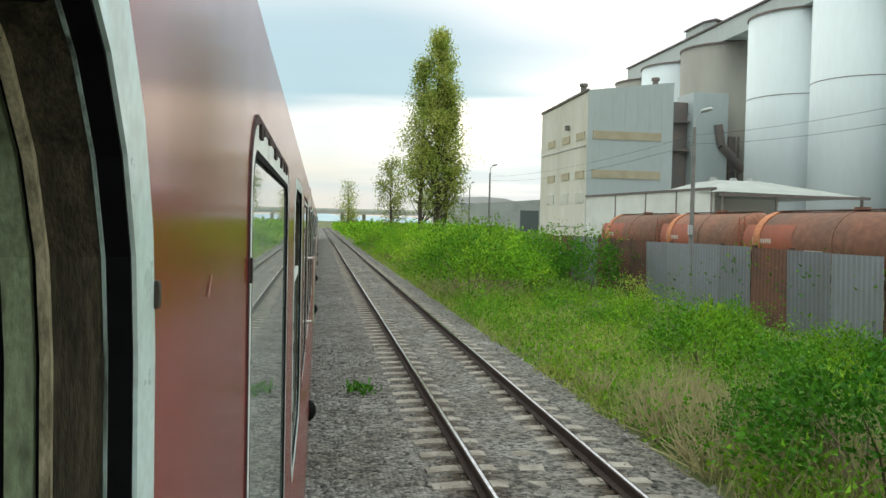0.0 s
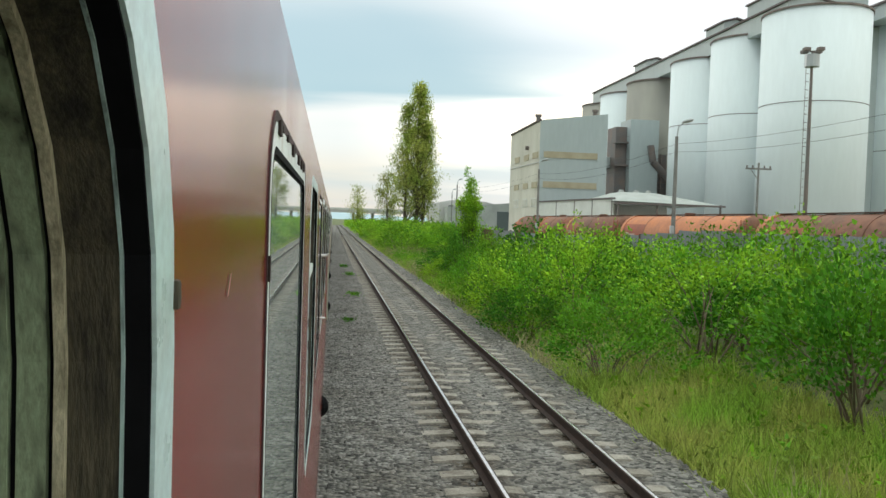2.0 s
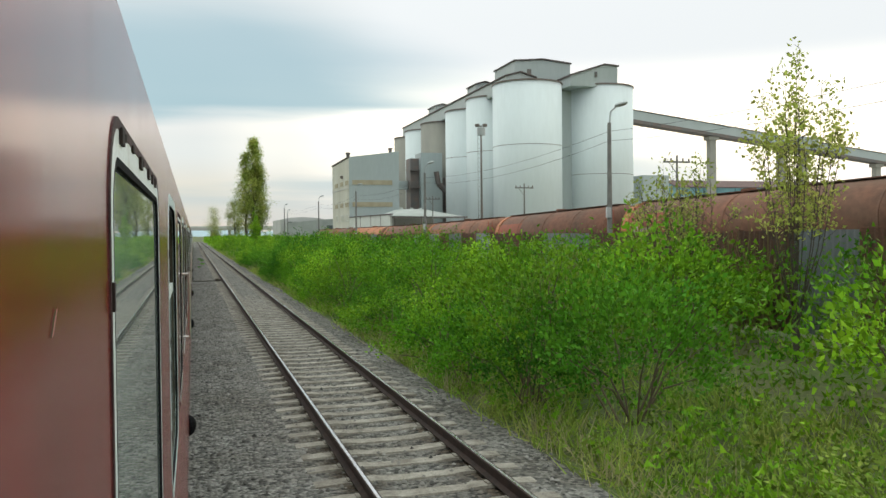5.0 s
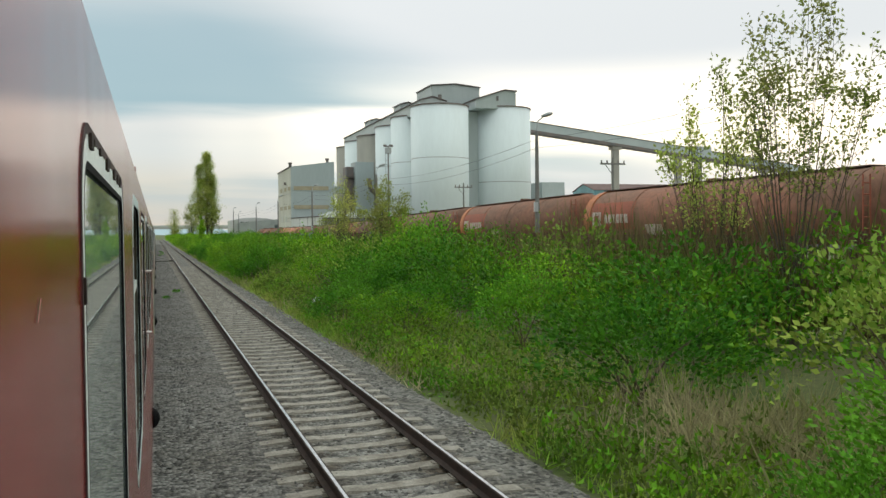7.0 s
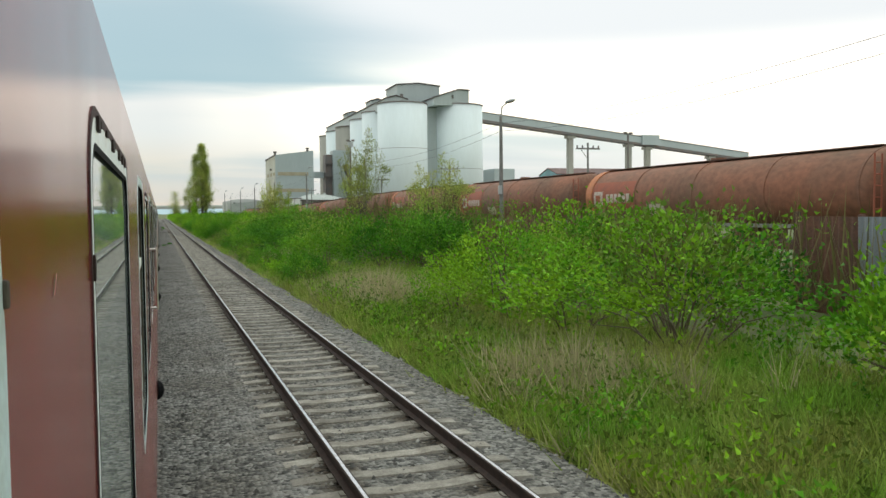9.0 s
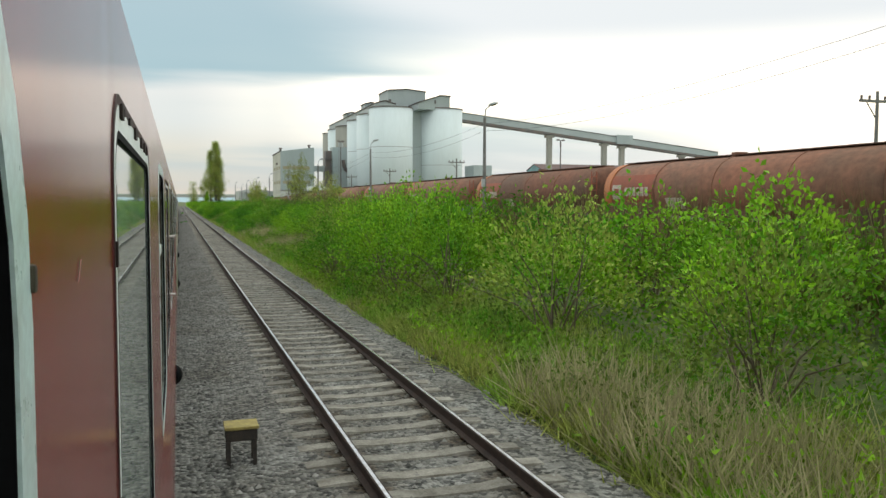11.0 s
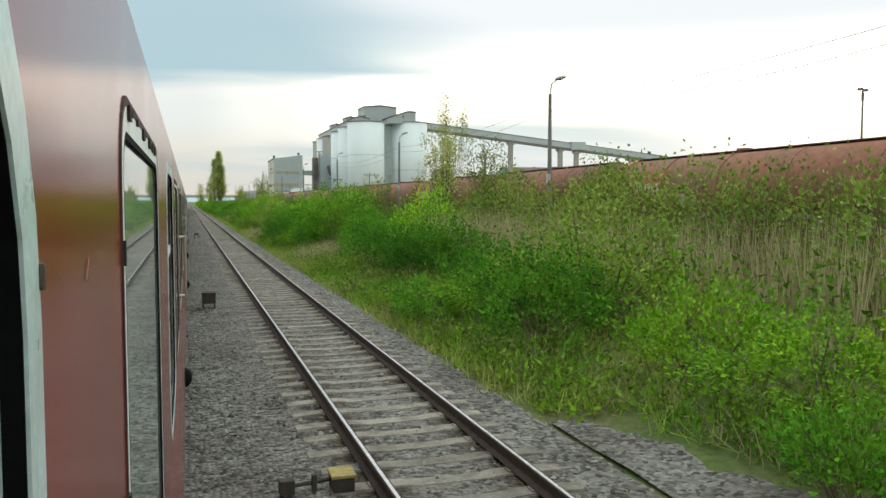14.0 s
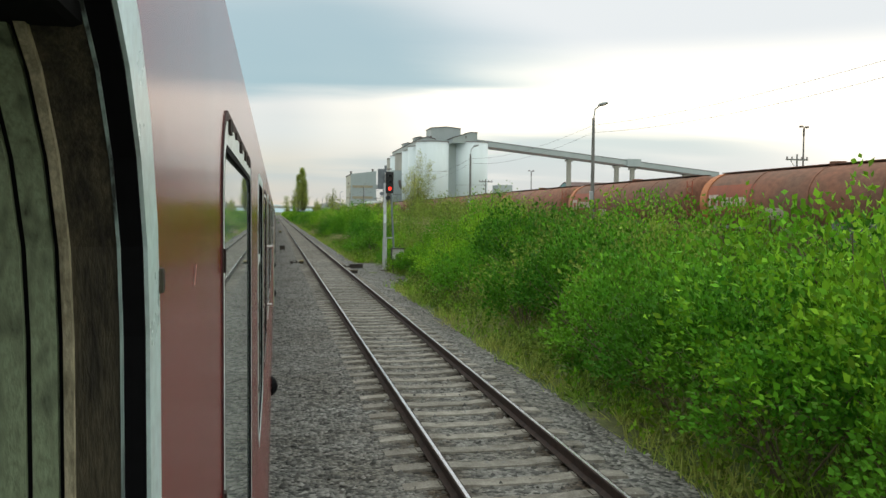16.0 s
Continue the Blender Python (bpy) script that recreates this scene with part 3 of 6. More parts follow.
def track(name, cx, label, first, last, singles):
    tr = empty(name, Matrix.Translation((0, 0, 0)))
    tagged(tr, label, "railway track", kind="structure")
    for s in (-1, 1):
        rail(tr, cx + s * GAUGE / 2)
    me = sleeper_mesh()
    me.materials.append(M_SLEEPER)
    base = np.array([v.co[:] for v in me.vertices])
    faces = [list(p.vertices) for p in me.polygons]
    z = RAIL_Z - 0.16 - 0.075
    rest_v, rest_f = [], []
    n = int((last - first) / 0.6)
    for i in range(n):
        y = first + 0.6 * i
        turn = rng.normal(0, 0.006)
        if i < singles:
            part("sleeper", me, None, tr, at=pose(cx + rng.normal(0, 0.012), y + rng.normal(0, 0.012), z, 0, 0, math.degrees(turn)))
        else:
            off = len(rest_v) * len(base)
            rest_v.append(base + (cx + rng.normal(0, 0.012), y, z))
            rest_f += [[k + off for k in fc] for fc in faces]
    if rest_v:
        far = bpy.data.meshes.new("sleeper_row")
        far.from_pydata(np.concatenate(rest_v).tolist(), [], rest_f)
        ob = part("sleeper_row", far, M_SLEEPER, tr)
        ob["kind"] = "stuff"
    return tr


# ---- the train beside the line ----
SIDE_X = -0.092
WIN_W, WIN_Z0, WIN_Z1 = 1.47, 1.62, 2.902
SKIRT_Z, CANT_Z, PILLAR, OPEN_Z1, OPEN_R = 1.02, 3.075, 0.666, 2.925, 0.25


def window_places():
    """Near edge of every coach window; the pitch follows the stretch of train, two windows to a bay."""
    ts = np.array([r[0] for r in ROWS])
    ys = np.array([r[2] for r in ROWS])
    lead = np.interp(ts, [0, 0.5, 1.0, 2.0, 2.5, 3.0, 3.5, 6.0, 7.0, 8.0, 9.0, 11.5, 12.0, 12.5, 13.5, 14.0, 14.5, 15.0, 15.5, 16.0],
                     [1.147, 1.127, 1.121, 1.121, 1.141, 1.181, 1.167, 1.11, 1.125, 1.12, 1.175, 1.178, 1.210, 1.176, 1.179, 1.195, 1.158, 1.175, 1.148, 1.208]) + 0.008
    bay_t = np.arange(0, 16.01, 0.25)
    bay_y = np.interp(bay_t, ts, ys + lead)
    bays = [bay_y[0] + (bay_y[0] - bay_y[1]) * k for k in range(30, 0, -1)] + list(bay_y) + [bay_y[-1] - 4.7 * k for k in range(1, 7)]
    places = []
    for a in bays[:-1]:
        places += [a, a - PILLAR - WIN_W]
    return places[::-1]


WINDOWS = window_places()


def rounded(w0, w1, z0, z1, r, n=6):
    pts = []
    for cy, cz, a0 in ((w1 - r, z1 - r, 0), (w0 + r, z1 - r, 90), (w0 + r, z0 + r, 180), (w1 - r, z0 + r, 270)):
        for i in range(n + 1):
            a = radians(a0 + 90 * i / n)
            pts.append((cy + r * math.cos(a), cz + r * math.sin(a)))
    return pts


def ring(bm, outer, inner, x0, x1, top=None, radius=0.13):
    """A rounded band round the window, between two insets and two depths."""
    loops = []
    for inset, x in ((outer, x0), (inner, x0), (inner, x1), (outer, x1)):
        pts = rounded(inset, WIN_W - inset, WIN_Z0 + inset, (top or WIN_Z1) - inset, max(0.02, radius - inset))
        loops.append([bm.verts.new((x, y, z)) for y, z in pts])
    n = len(loops[0])
    for k in range(4):
        a, b = loops[k], loops[(k + 1) % 4]
        for i in range(n):
            bm.faces.new((a[i], a[(i + 1) % n], b[(i + 1) % n], b[i]))
    bmesh.ops.recalc_face_normals(bm, faces=bm.faces[:])
    return bm


def window_meshes():
    made = {}

    def add(key, bm, mat):
        me = mesh_of(bm, key)
        for p in me.polygons:
            p.use_smooth = False
        me.materials.append(mat)
        made[key] = me
    X = SIDE_X
    add("seal", ring(bmesh.new(), -0.008, 0.008, X + 0.0022, X - 0.02), M_SEAL)
    add("alu", ring(bmesh.new(), 0.008, 0.046, X + 0.0012, X - 0.02), M_ALU)
    add("gasket", ring(bmesh.new(), 0.046, 0.058, X + 0.001, X - 0.012), M_GASKET)
    pane = bmesh.new()
    for x in (X - 0.005, X - 0.010):
        pts = rounded(0.05, WIN_W - 0.05, WIN_Z0 + 0.05, WIN_Z1 - 0.05, 0.08)
        f = pane.faces.new([pane.verts.new((x, y, z)) for y, z in pts])
        if x < X - 0.008:
            f.normal_flip()
    add("pane", pane, M_GLASS)
    sash = bmesh.new()
    for x in (X - 0.022, X - 0.027):
        f = sash.faces.new([sash.verts.new((x, y, z)) for y, z in ((0.03, WIN_Z0 + 0.03), (WIN_W - 0.03, WIN_Z0 + 0.03), (WIN_W - 0.03, 2.44), (0.03, 2.44))])
        if x < X - 0.025:
            f.normal_flip()
    add("sash", sash, M_GLASS)
    add("sash_rail", box(bmesh.new(), (X - 0.032, 0.02, 2.44), (X - 0.017, WIN_W - 0.02, 2.485)), M_ALU)
    for key, o, q, x0, x1, mat in (("alu_open", -0.006, 0.040, 0.002, -0.0004, M_EDGE), ("gasket_open", 0.014, 0.0425, -0.0004, -0.0125, M_GASKET),
                                   ("strip", 0.014, 0.0440, -0.0125, -0.0143, M_STRIPPALE), ("jamb", 0.014, 0.0430, -0.0143, -0.0395, M_JAMB),
                                   ("trim", 0.014, 0.0475, -0.0395, -0.0448, M_TRIM), ("groove", 0.014, 0.041, -0.0448, -0.0485, M_GASKET),
                                   ("lining", 0.0, 0.0455, -0.0485, -0.0625, M_LINING), ("inner_groove", 0.0, 0.042, -0.0625, -0.066, M_GASKET),
                                   ("inner_lining", 0.0, 0.047, -0.066, -0.13, M_LINING)):
        add(key, ring(bmesh.new(), o, q, X + x0, X + x1, OPEN_Z1, OPEN_R), mat)
    # no real fitting: a black box added for the shade under the window head
    add("blind_box", box(bmesh.new(), (X - 0.13, 0.03, 2.838), (X - 0.014, WIN_W - 0.03, 2.92), 0.006), M_GASKET)
    # crusted dirt hanging under the upper edge
    crust = bmesh.new()
    box(crust, (X + 0.001, -0.016, WIN_Z1 - 0.026), (X + 0.006, 0.022, WIN_Z1 - 0.004))
    add("crust", crust, M_DIRT)
    thin = bmesh.new()
    box(thin, (X + 0.001, -0.020, WIN_Z1 - 0.015), (X + 0.005, 0.014, WIN_Z1 - 0.004))
    add("crust_thin", thin, M_DIRT)
    # flaked paint along the near upright
    flake = bmesh.new()
    box(flake, (X + 0.001, 0.002, 0), (X + 0.0055, 0.018, 0.035))
    add("flake", flake, M_DIRT)
    scratch = bmesh.new()
    scratch.faces.new([scratch.verts.new((X + 0.0012, y, z)) for y, z in ((-0.424, 2.680), (-0.416, 2.681), (-0.396, 2.698), (-0.401, 2.699))])
    add("scratch", scratch, M_SCRATCH)
    latch = bmesh.new()
    box(latch, (X - 0.001, WIN_W + 0.000, 2.696), (X + 0.005, WIN_W + 0.009, 2.713), 0.0025)
    add("latch", latch, M_JAMB)
    return made


WM = window_meshes()


def coach_window(coach, y, is_open):
    w = part("window", WM["alu_open" if is_open else "alu"], None, coach, at=Matrix.Translation((0, y, 0)))
    if not is_open:
        part("rubber_seal", WM["seal"], None, w)
    for dy, s in () if is_open else ((0.17, 1.2), (0.24, 0.6), (0.40, 1.0), (0.60, 1.5), (0.68, 0.8), (0.88, 1.6), (1.06, 1.3), (1.20, 1.1)):
        part("dirt_crust", WM["crust" if s > 1.05 else "crust_thin"], None, w, at=Matrix.Translation((0, dy, 0)) @ Matrix.Diagonal((1, s, 1, 1)))
    for z in (1.93, 2.21, 2.30, 2.66):
        part("paint_flake", WM["flake"], None, w, at=Matrix.Translation((0, 0, z)))
    if is_open:
        w["label"] = "open coach window with worn jamb, glass half lowered"
        part("gasket", WM["gasket_open"], None, w)
        part("latch", WM["latch"], None, w, "rusty latch plate")
        part("strip", WM["strip"], None, w)
        part("jamb", WM["jamb"], None, w)
        part("trim", WM["trim"], None, w)
        part("lining", WM["lining"], None, w)
        part("groove", WM["groove"], None, w)
        part("groove", WM["inner_groove"], None, w)
        # added black box, shade given a shape
        part("blind_box", WM["blind_box"], None, w, "black box added for the deep shade at the window head")
        part("lining", WM["inner_lining"], None, w)
        pane = part("pane", WM["sash"], None, w, "window glass let half down")
        pane.visible_shadow = False
        part("sash_rail", WM["sash_rail"], None, w)
    else:
        part("gasket", WM["gasket"], None, w)
        part("scratch", WM["scratch"], None, w, "pale scratch in the red paint")
        pane = part("pane", WM["pane"], None, w, "closed window glass")
        pane.visible_shadow = False


def side_mesh(lo, hi, holes, opens):
    """The coach's side wall, pierced by rounded window openings."""
    bm = bmesh.new()
    X, T = SIDE_X, 0.06

    def quad(y0, z0, y1, z1, x0=X, x1=X):
        for a, flip in ((0, False), (-T, True)):
            vs = [bm.verts.new((xx + a, yy, zz)) for xx, yy, zz in ((x0, y0, z0), (x0, y1, z0), (x1, y1, z1), (x1, y0, z1))]
            bm.faces.new(vs[::-1] if flip else vs)
    quad(lo, SKIRT_Z, hi, 1.42, -0.055, -0.065)
    quad(lo, 1.42, hi, WIN_Z0, -0.065, X)
    edges = [lo] + [e for h in holes for e in (h, h + WIN_W)] + [hi]
    for a, b in zip(edges[::2], edges[1::2]):
        quad(a, WIN_Z0, b, CANT_Z)
    for h, is_open in zip(holes, opens):
        top = OPEN_Z1 if is_open else WIN_Z1
        quad(h, top, h + WIN_W, CANT_Z)
        pts = rounded(h, h + WIN_W, WIN_Z0, top, OPEN_R if is_open else 0.13)
        n = len(pts)
        k = n // 4
        for c, (cy, cz) in enumerate(((h + WIN_W, top), (h, top), (h, WIN_Z0), (h + WIN_W, WIN_Z0))):
            arc = pts[c * k:(c + 1) * k]
            for dx in (0, -T):
                bm.faces.new([bm.verts.new((X + dx, cy, cz))] + [bm.verts.new((X + dx, y, z)) for y, z in arc])
        f = [bm.verts.new((X, y, z)) for y, z in pts]
        g = [bm.verts.new((X - T, y, z)) for y, z in pts]
        for i in range(n):
            bm.faces.new((f[i], f[(i + 1) % n], g[(i + 1) % n], g[i]))
    return bm


def roof_section():
    right = [(SIDE_X, CANT_Z), (-0.115, 3.13), (-0.17, 3.22), (-0.28, 3.36), (-0.46, 3.53), (-0.75, 3.70), (-1.10, 3.81), (-1.5, 3.85)]
    left = [(2 * OWN_X - x, z) for x, z in right[-2::-1]]
    outer = right + left
    inner = [(x + (0.05 if x < OWN_X else -0.05 if x > OWN_X else 0), z - 0.06) for x, z in outer]
    return outer + inner[::-1]


def bogie(parent, y):
    b = bmesh.new()
    box(b, (-2.55, y - 1.6, 0.42), (-2.30, y + 1.6, 0.72), 0.03)
    box(b, (-0.72, y - 1.6, 0.42), (-0.47, y + 1.6, 0.72), 0.03)
    box(b, (-2.4, y - 0.3, 0.5), (-0.6, y + 0.3, 0.8), 0.03)
    bo = part("bogie", b, M_UNDER, parent)
    for dy in (-1.25, 1.25):
        for s in (-1, 1):
            w = bmesh.new()
            x = OWN_X + s * 0.7525
            rod(w, (x - 0.065, y + dy, 0.46 + RAIL_Z), (x + 0.065, y + dy, 0.46 + RAIL_Z), 0.46, n=28)
            part("wheel", w, M_UNDER, bo)
    return bo


def coach(places, opens, lo, hi):
    co = empty("passenger_coach", Matrix.Translation((0, lo, 0)))
    tagged(co, "dark red passenger railway coach with worn paint and large windows", "railway coach", "coaches of the train")
    inv = Matrix.Translation((0, -lo, 0))

    def sub(name, bm, mat, label="", smooth=False):
        me = mesh_of(bm, name, smooth)
        me.transform(inv)
        return part(name, me, mat, co, label)
    L = hi
    sub("side_wall", side_mesh(lo, hi, places, opens), M_RED, "dark red glossy painted side wall")
    ob = sub("roof", prism(bmesh.new(), roof_section(), "y", lo, hi), M_RED)
    far = bmesh.new()
    box(far, (2 * OWN_X - SIDE_X, lo, SKIRT_Z), (2 * OWN_X - SIDE_X + 0.06, hi, CANT_Z))
    sub("far_side_wall", far, M_RED)
    flo = boxed((2 * OWN_X - SIDE_X + 0.07, lo + 0.01, 1.10), (-0.16, hi - 0.01, 1.22))
    sub("floor", flo, M_INSIDE)
    wall = boxed((-1.15, lo + 0.06, 1.22), (-1.11, hi - 0.06, 3.05))
    sub("corridor_wall", wall, M_INSIDE)
    ceil = boxed((-2.7, lo + 0.06, 3.06), (-0.2, hi - 0.06, 3.09))
    sub("inner_ceiling", ceil, M_INSIDE)
    for y0, y1 in ((lo, lo + 0.05), (hi - 0.05, hi)):
        sub("end_wall", boxed((2 * OWN_X - SIDE_X + 0.07, y0, 1.03), (-0.155, y1, 3.35)), M_RED)
    sub("solebar", boxed((-2.75, lo + 0.1, 0.86), (-0.16, hi - 0.1, 1.015), 0.01), M_UNDER)
    for y in (lo + 3.4, hi - 3.4):
        b = bogie(co, 0.0)
        b.matrix_basis = Matrix.Translation((0, y - lo, 0))
    for h, o in zip(places, opens):
        coach_window(co, h - lo, o)
    gang = boxed((-2.2, hi, 1.2), (-0.8, hi + 0.08, 3.2), 0.01)
    sub("gangway", gang, M_UNDER)
    # a grab rail, a step and the brake hose beside each bay
    for h, o in list(zip(places, opens))[::4]:
        g = bmesh.new()
        y = h - 0.12 - lo
        for a, b in (((-0.035, y, 1.80), (-0.035, y, 2.42)), ((-0.10, y, 1.82), (-0.035, y, 1.82)), ((-0.10, y, 2.40), (-0.035, y, 2.40))):
            rod(g, a, b, 0.012, n=8)
        part("grab_rail", g, M_STEEL, co, "bright steel grab rail")
        s = bmesh.new()
        bmesh.ops.create_uvsphere(s, u_segments=12, v_segments=8, radius=0.085, matrix=Matrix.Translation((-0.075, y, 1.00)) @ Matrix.Diagonal((1, 1.2, 1.2, 1)))
        rod(s, (-0.2, y, 0.97), (-0.05, y, 1.00), 0.05, n=8)
        part("lamp_bracket", s, M_GASKET, co, "round black fitting under the body")
    return co


def train():
    n = len(WINDOWS)
    i = 0
    first = True
    while i < n:
        k = 12 if not first else 2
        group = WINDOWS[i:i + k]
        # every second window has its sash let half down
        opens = [(i + j) % 2 == 0 for j in range(len(group))]
        lo = (WINDOWS[i - 1] + WIN_W + group[0]) / 2 + 0.04 if i else group[0] - 0.3
        hi = (group[-1] + WIN_W + WINDOWS[i + k]) / 2 - 0.04 if i + k < n else group[-1] + WIN_W + 0.3
        coach(group, opens, lo, hi)
        i += k
        first = False


train()

# ---- the cement works ----


def works_yard():
    bm = boxed((29.0, 84.0, -1.6), (275.0, 212.0, -0.86))
    return tagged(part("pavement", bm, M_YARD), "pale dusty concrete yard round the silos", "yard", kind="structure")


works_yard()


def silo(name, x, y, r, top, paint, label, bands):
    s = empty(name, Matrix.Translation((x, y, -0.5)))
    tagged(s, label, "silo", "silos of the works")
    w = rod(bmesh.new(), (0, 0, 0), (0, 0, top + 0.5), r, n=72)
    wall = part("wall", w, paint, s)
    for p in wall.data.polygons:
        p.use_smooth = abs(p.normal.z) < 0.5
    rim = bmesh.new()
    rod(rim, (0, 0, top + 0.48), (0, 0, top + 0.75), r + 0.18, n=72)
    part("rim", rim, M_RIM, s, "dark red-brown rim")
    for z in bands:
        b = bmesh.new()
        rod(b, (0, 0, z), (0, 0, z + 0.10), r + 0.04, n=72)
        part("band", b, M_SHADE, s)
    return s


WHITE_SILO = "tall white painted concrete silo with a dark rim"
silo("silo", 92.6, 106.6, 7.9, 36.4, M_WHITE, WHITE_SILO, (16.5,))
silo("silo", 72.8, 103.4, 7.8, 35.9, M_WHITE, WHITE_SILO, (22.5,))
silo("silo", 70.1, 117.8, 6.6, 34.8, M_WHITE, WHITE_SILO, (22.5,))
silo("silo", 70.2, 133.2, 7.2, 34.0, M_WHITE, WHITE_SILO, (22.5,))
silo("silo", 70.2, 155.8, 7.5, 33.8, M_CONC, "tall silo of raw brown-grey concrete", ())
silo("silo", 70.0, 173.0, 7.5, 33.8, M_WHITE, WHITE_SILO, (22.5,))
silo("silo", 70.0, 188.2, 7.2, 33.4, M_CONC, "tall silo of raw brown-grey concrete", ())
silo("silo", 93.0, 126.0, 7.6, 35.0, M_WHITE, WHITE_SILO, ())
silo("silo", 92.0, 143.0, 7.6, 34.5, M_WHITE, WHITE_SILO, ())


def roofed_block(parent, name, x0, x1, y0, y1, z0, eaves, ridge, axis, wall, cover):
    """A block with a low gable; its roof sheet overhangs by 0.3 m."""
    if axis == "y":
        xm = (x0 + x1) / 2
        body = prism(bmesh.new(), [(x0, z0), (x1, z0), (x1, eaves), (xm, ridge), (x0, eaves)], "y", y0, y1)
        sheet = prism(bmesh.new(), [(x0 - 0.3, eaves - 0.02), (xm, ridge + 0.1), (x1 + 0.3, eaves - 0.02), (x1 + 0.3, eaves + 0.28), (xm, ridge + 0.4), (x0 - 0.3, eaves + 0.28)], "y", y0 - 0.3, y1 + 0.3)
    else:
        ym = (y0 + y1) / 2
        body = prism(bmesh.new(), [(y0, z0), (y1, z0), (y1, eaves), (ym, ridge), (y0, eaves)], "x", x0, x1)
        sheet = prism(bmesh.new(), [(y0 - 0.3, eaves - 0.02), (ym, ridge + 0.1), (y1 + 0.3, eaves - 0.02), (y1 + 0.3, eaves + 0.28), (ym, ridge + 0.4), (y0 - 0.3, eaves + 0.28)], "x", x0 - 0.3, x1 + 0.3)
    b = part(name, body, wall, parent)
    part("roof", sheet, cover, b)
    return b


def gallery():
    g = empty("roof_gallery", Matrix.Translation((0, 0, 0)))
    tagged(g, "grey clad conveyor gallery with dark roof edges on the silo tops", "gallery")
    roofed_block(g, "gallery_hall", 66.4, 73.6, 100.5, 192.0, 34.2, 37.2, 38.2, "y", M_GREYCLAD, M_ROOFDK)
    roofed_block(g, "head_house", 74.4, 89.0, 114.5, 128.0, 35.2, 43.9, 44.5, "y", M_GREYCLAD, M_ROOFDK)
    for y in (124.0, 160.0):
        roofed_block(g, "roof_box", 68.0, 72.6, y, y + 7.0, 38.0, 39.7, 40.3, "y", M_GREYCLAD, M_ROOFDK)
    vent = boxed((70.6, 98.0, 37.4), (71.6, 98.2, 38.6), 0.05)
    part("vent", vent, M_SHADE, g)
    rear = prism(bmesh.new(), [(82.0, 35.8), (93.8, 35.8), (93.8, 40.6), (90.4, 40.8), (82.0, 38.0)], "y", 99.9, 112.0)
    h = part("rear_head_house", rear, M_GREYCLAD, g)
    part("roof", prism(bmesh.new(), [(81.7, 37.95), (90.4, 40.85), (94.1, 40.65), (94.1, 40.95), (90.4, 41.15), (81.7, 38.3)], "y", 99.6, 112.3), M_ROOFDK, h)
    part("vent", boxed((88.0, 99.7, 38.0), (88.6, 99.9, 39.2), 0.04), M_SHADE, g)
    return g


gallery()


def gap_wall():
    w = boxed((79.4, 105.4, -0.5), (86.4, 108.4, 35.6))
    return tagged(part("link_wall", w, M_GREYCLAD), "grey wall closing the gap between two silos", "wall")


gap_wall()


def mill_building():
    """The block with the mono-pitch roof; its long grey face carries two ochre strips."""
    b = empty("mill_building", Matrix.Translation((0, 0, 0)))
    tagged(b, "grey and beige industrial building with ochre strips and sloping roof", "building")
    L, D = 12.72, 22.15
    b.matrix_basis = pose(36.88, 130.4, 0, 0, 0, 1.07)
    body = bmesh.new()
    lo = [(0, 0, -1), (L, 0, -1), (L, D, -1), (0, D, -1)]
    hi = [(0, 0, 21.7), (L, 0, 23.35), (L, D, 22.85), (0, D, 21.2)]
    a, c = [body.verts.new(p) for p in lo], [body.verts.new(p) for p in hi]
    body.faces.new(a[::-1])
    body.faces.new(c)
    for i in range(4):
        body.faces.new((a[i], a[(i + 1) % 4], c[(i + 1) % 4], c[i]))
    me = mesh_of(body, "wall")
    me.materials.append(M_GREYCLAD)
    me.materials.append(M_BEIGE)
    for p in me.polygons:
        if p.normal.x < -0.5:
            p.material_index = 1
    part("wall", me, None, b)
    for p, q in ((hi[3], hi[0]),):
        part("roof_edge", rod(bmesh.new(), p, q, 0.26, n=6), M_ROOFDK, b)
    for z in (14.95, 9.5):
        part("ochre_strip", boxed((0.8, -0.12, z), (10.95, 0.05, z + 1.15)), M_STRIP, b)
        for y in (0.9, 7.4, 14.6):
            part("ochre_strip", boxed((-0.12, y, z), (0.05, y + 3.6, z + 1.1)), M_STRIP, b)
    for y in (1.0, 2.9, 7.5, 9.4, 14.6, 16.5):
        w = part("window", boxed((-0.10, y, 6.0), (0.05, y + 1.75, 7.6)), M_SHEDWALL, b)
        for k in range(2):
            part("pane", boxed((-0.14, y + 0.16 + 0.8 * k, 6.15), (-0.09, y + 0.72 + 0.8 * k, 7.45)), M_BEIGE, w)
    part("wall_lamp", boxed((-0.6, 7.6, 16.9), (0, 8.4, 17.6), 0.05), M_SHADE, b)
    for x, y, z in ((0.5, 3.4, 21.5), (11.4, 3.4, 22.9)):
        v = bmesh.new()
        rod(v, (x, y, z), (x, y, z + 1.2), 0.42, n=14)
        rod(v, (x, y, z + 1.2), (x, y, z + 1.6), 0.6, n=14)
        part("roof_vent", v, M_SHADE, b)
    for z in (2.6, 14.0):
        part("ledge", boxed((-0.14, 0.3, z), (0.05, D - 0.3, z + 0.18)), M_FARWALL, b)
    for i in range(1, 7):
        part("cladding_seam", boxed((i * 1.82, -0.03, 0), (i * 1.82 + 0.05, 0.02, 21.7)), M_GREYCLAD, b)
    part("link_bridge", boxed((L, 18.6, 15.0), (L + 12.0, 21.6, 17.2), 0.05), M_GREYCLAD, b, "enclosed bridge to the silos")
    return b


mill_building()


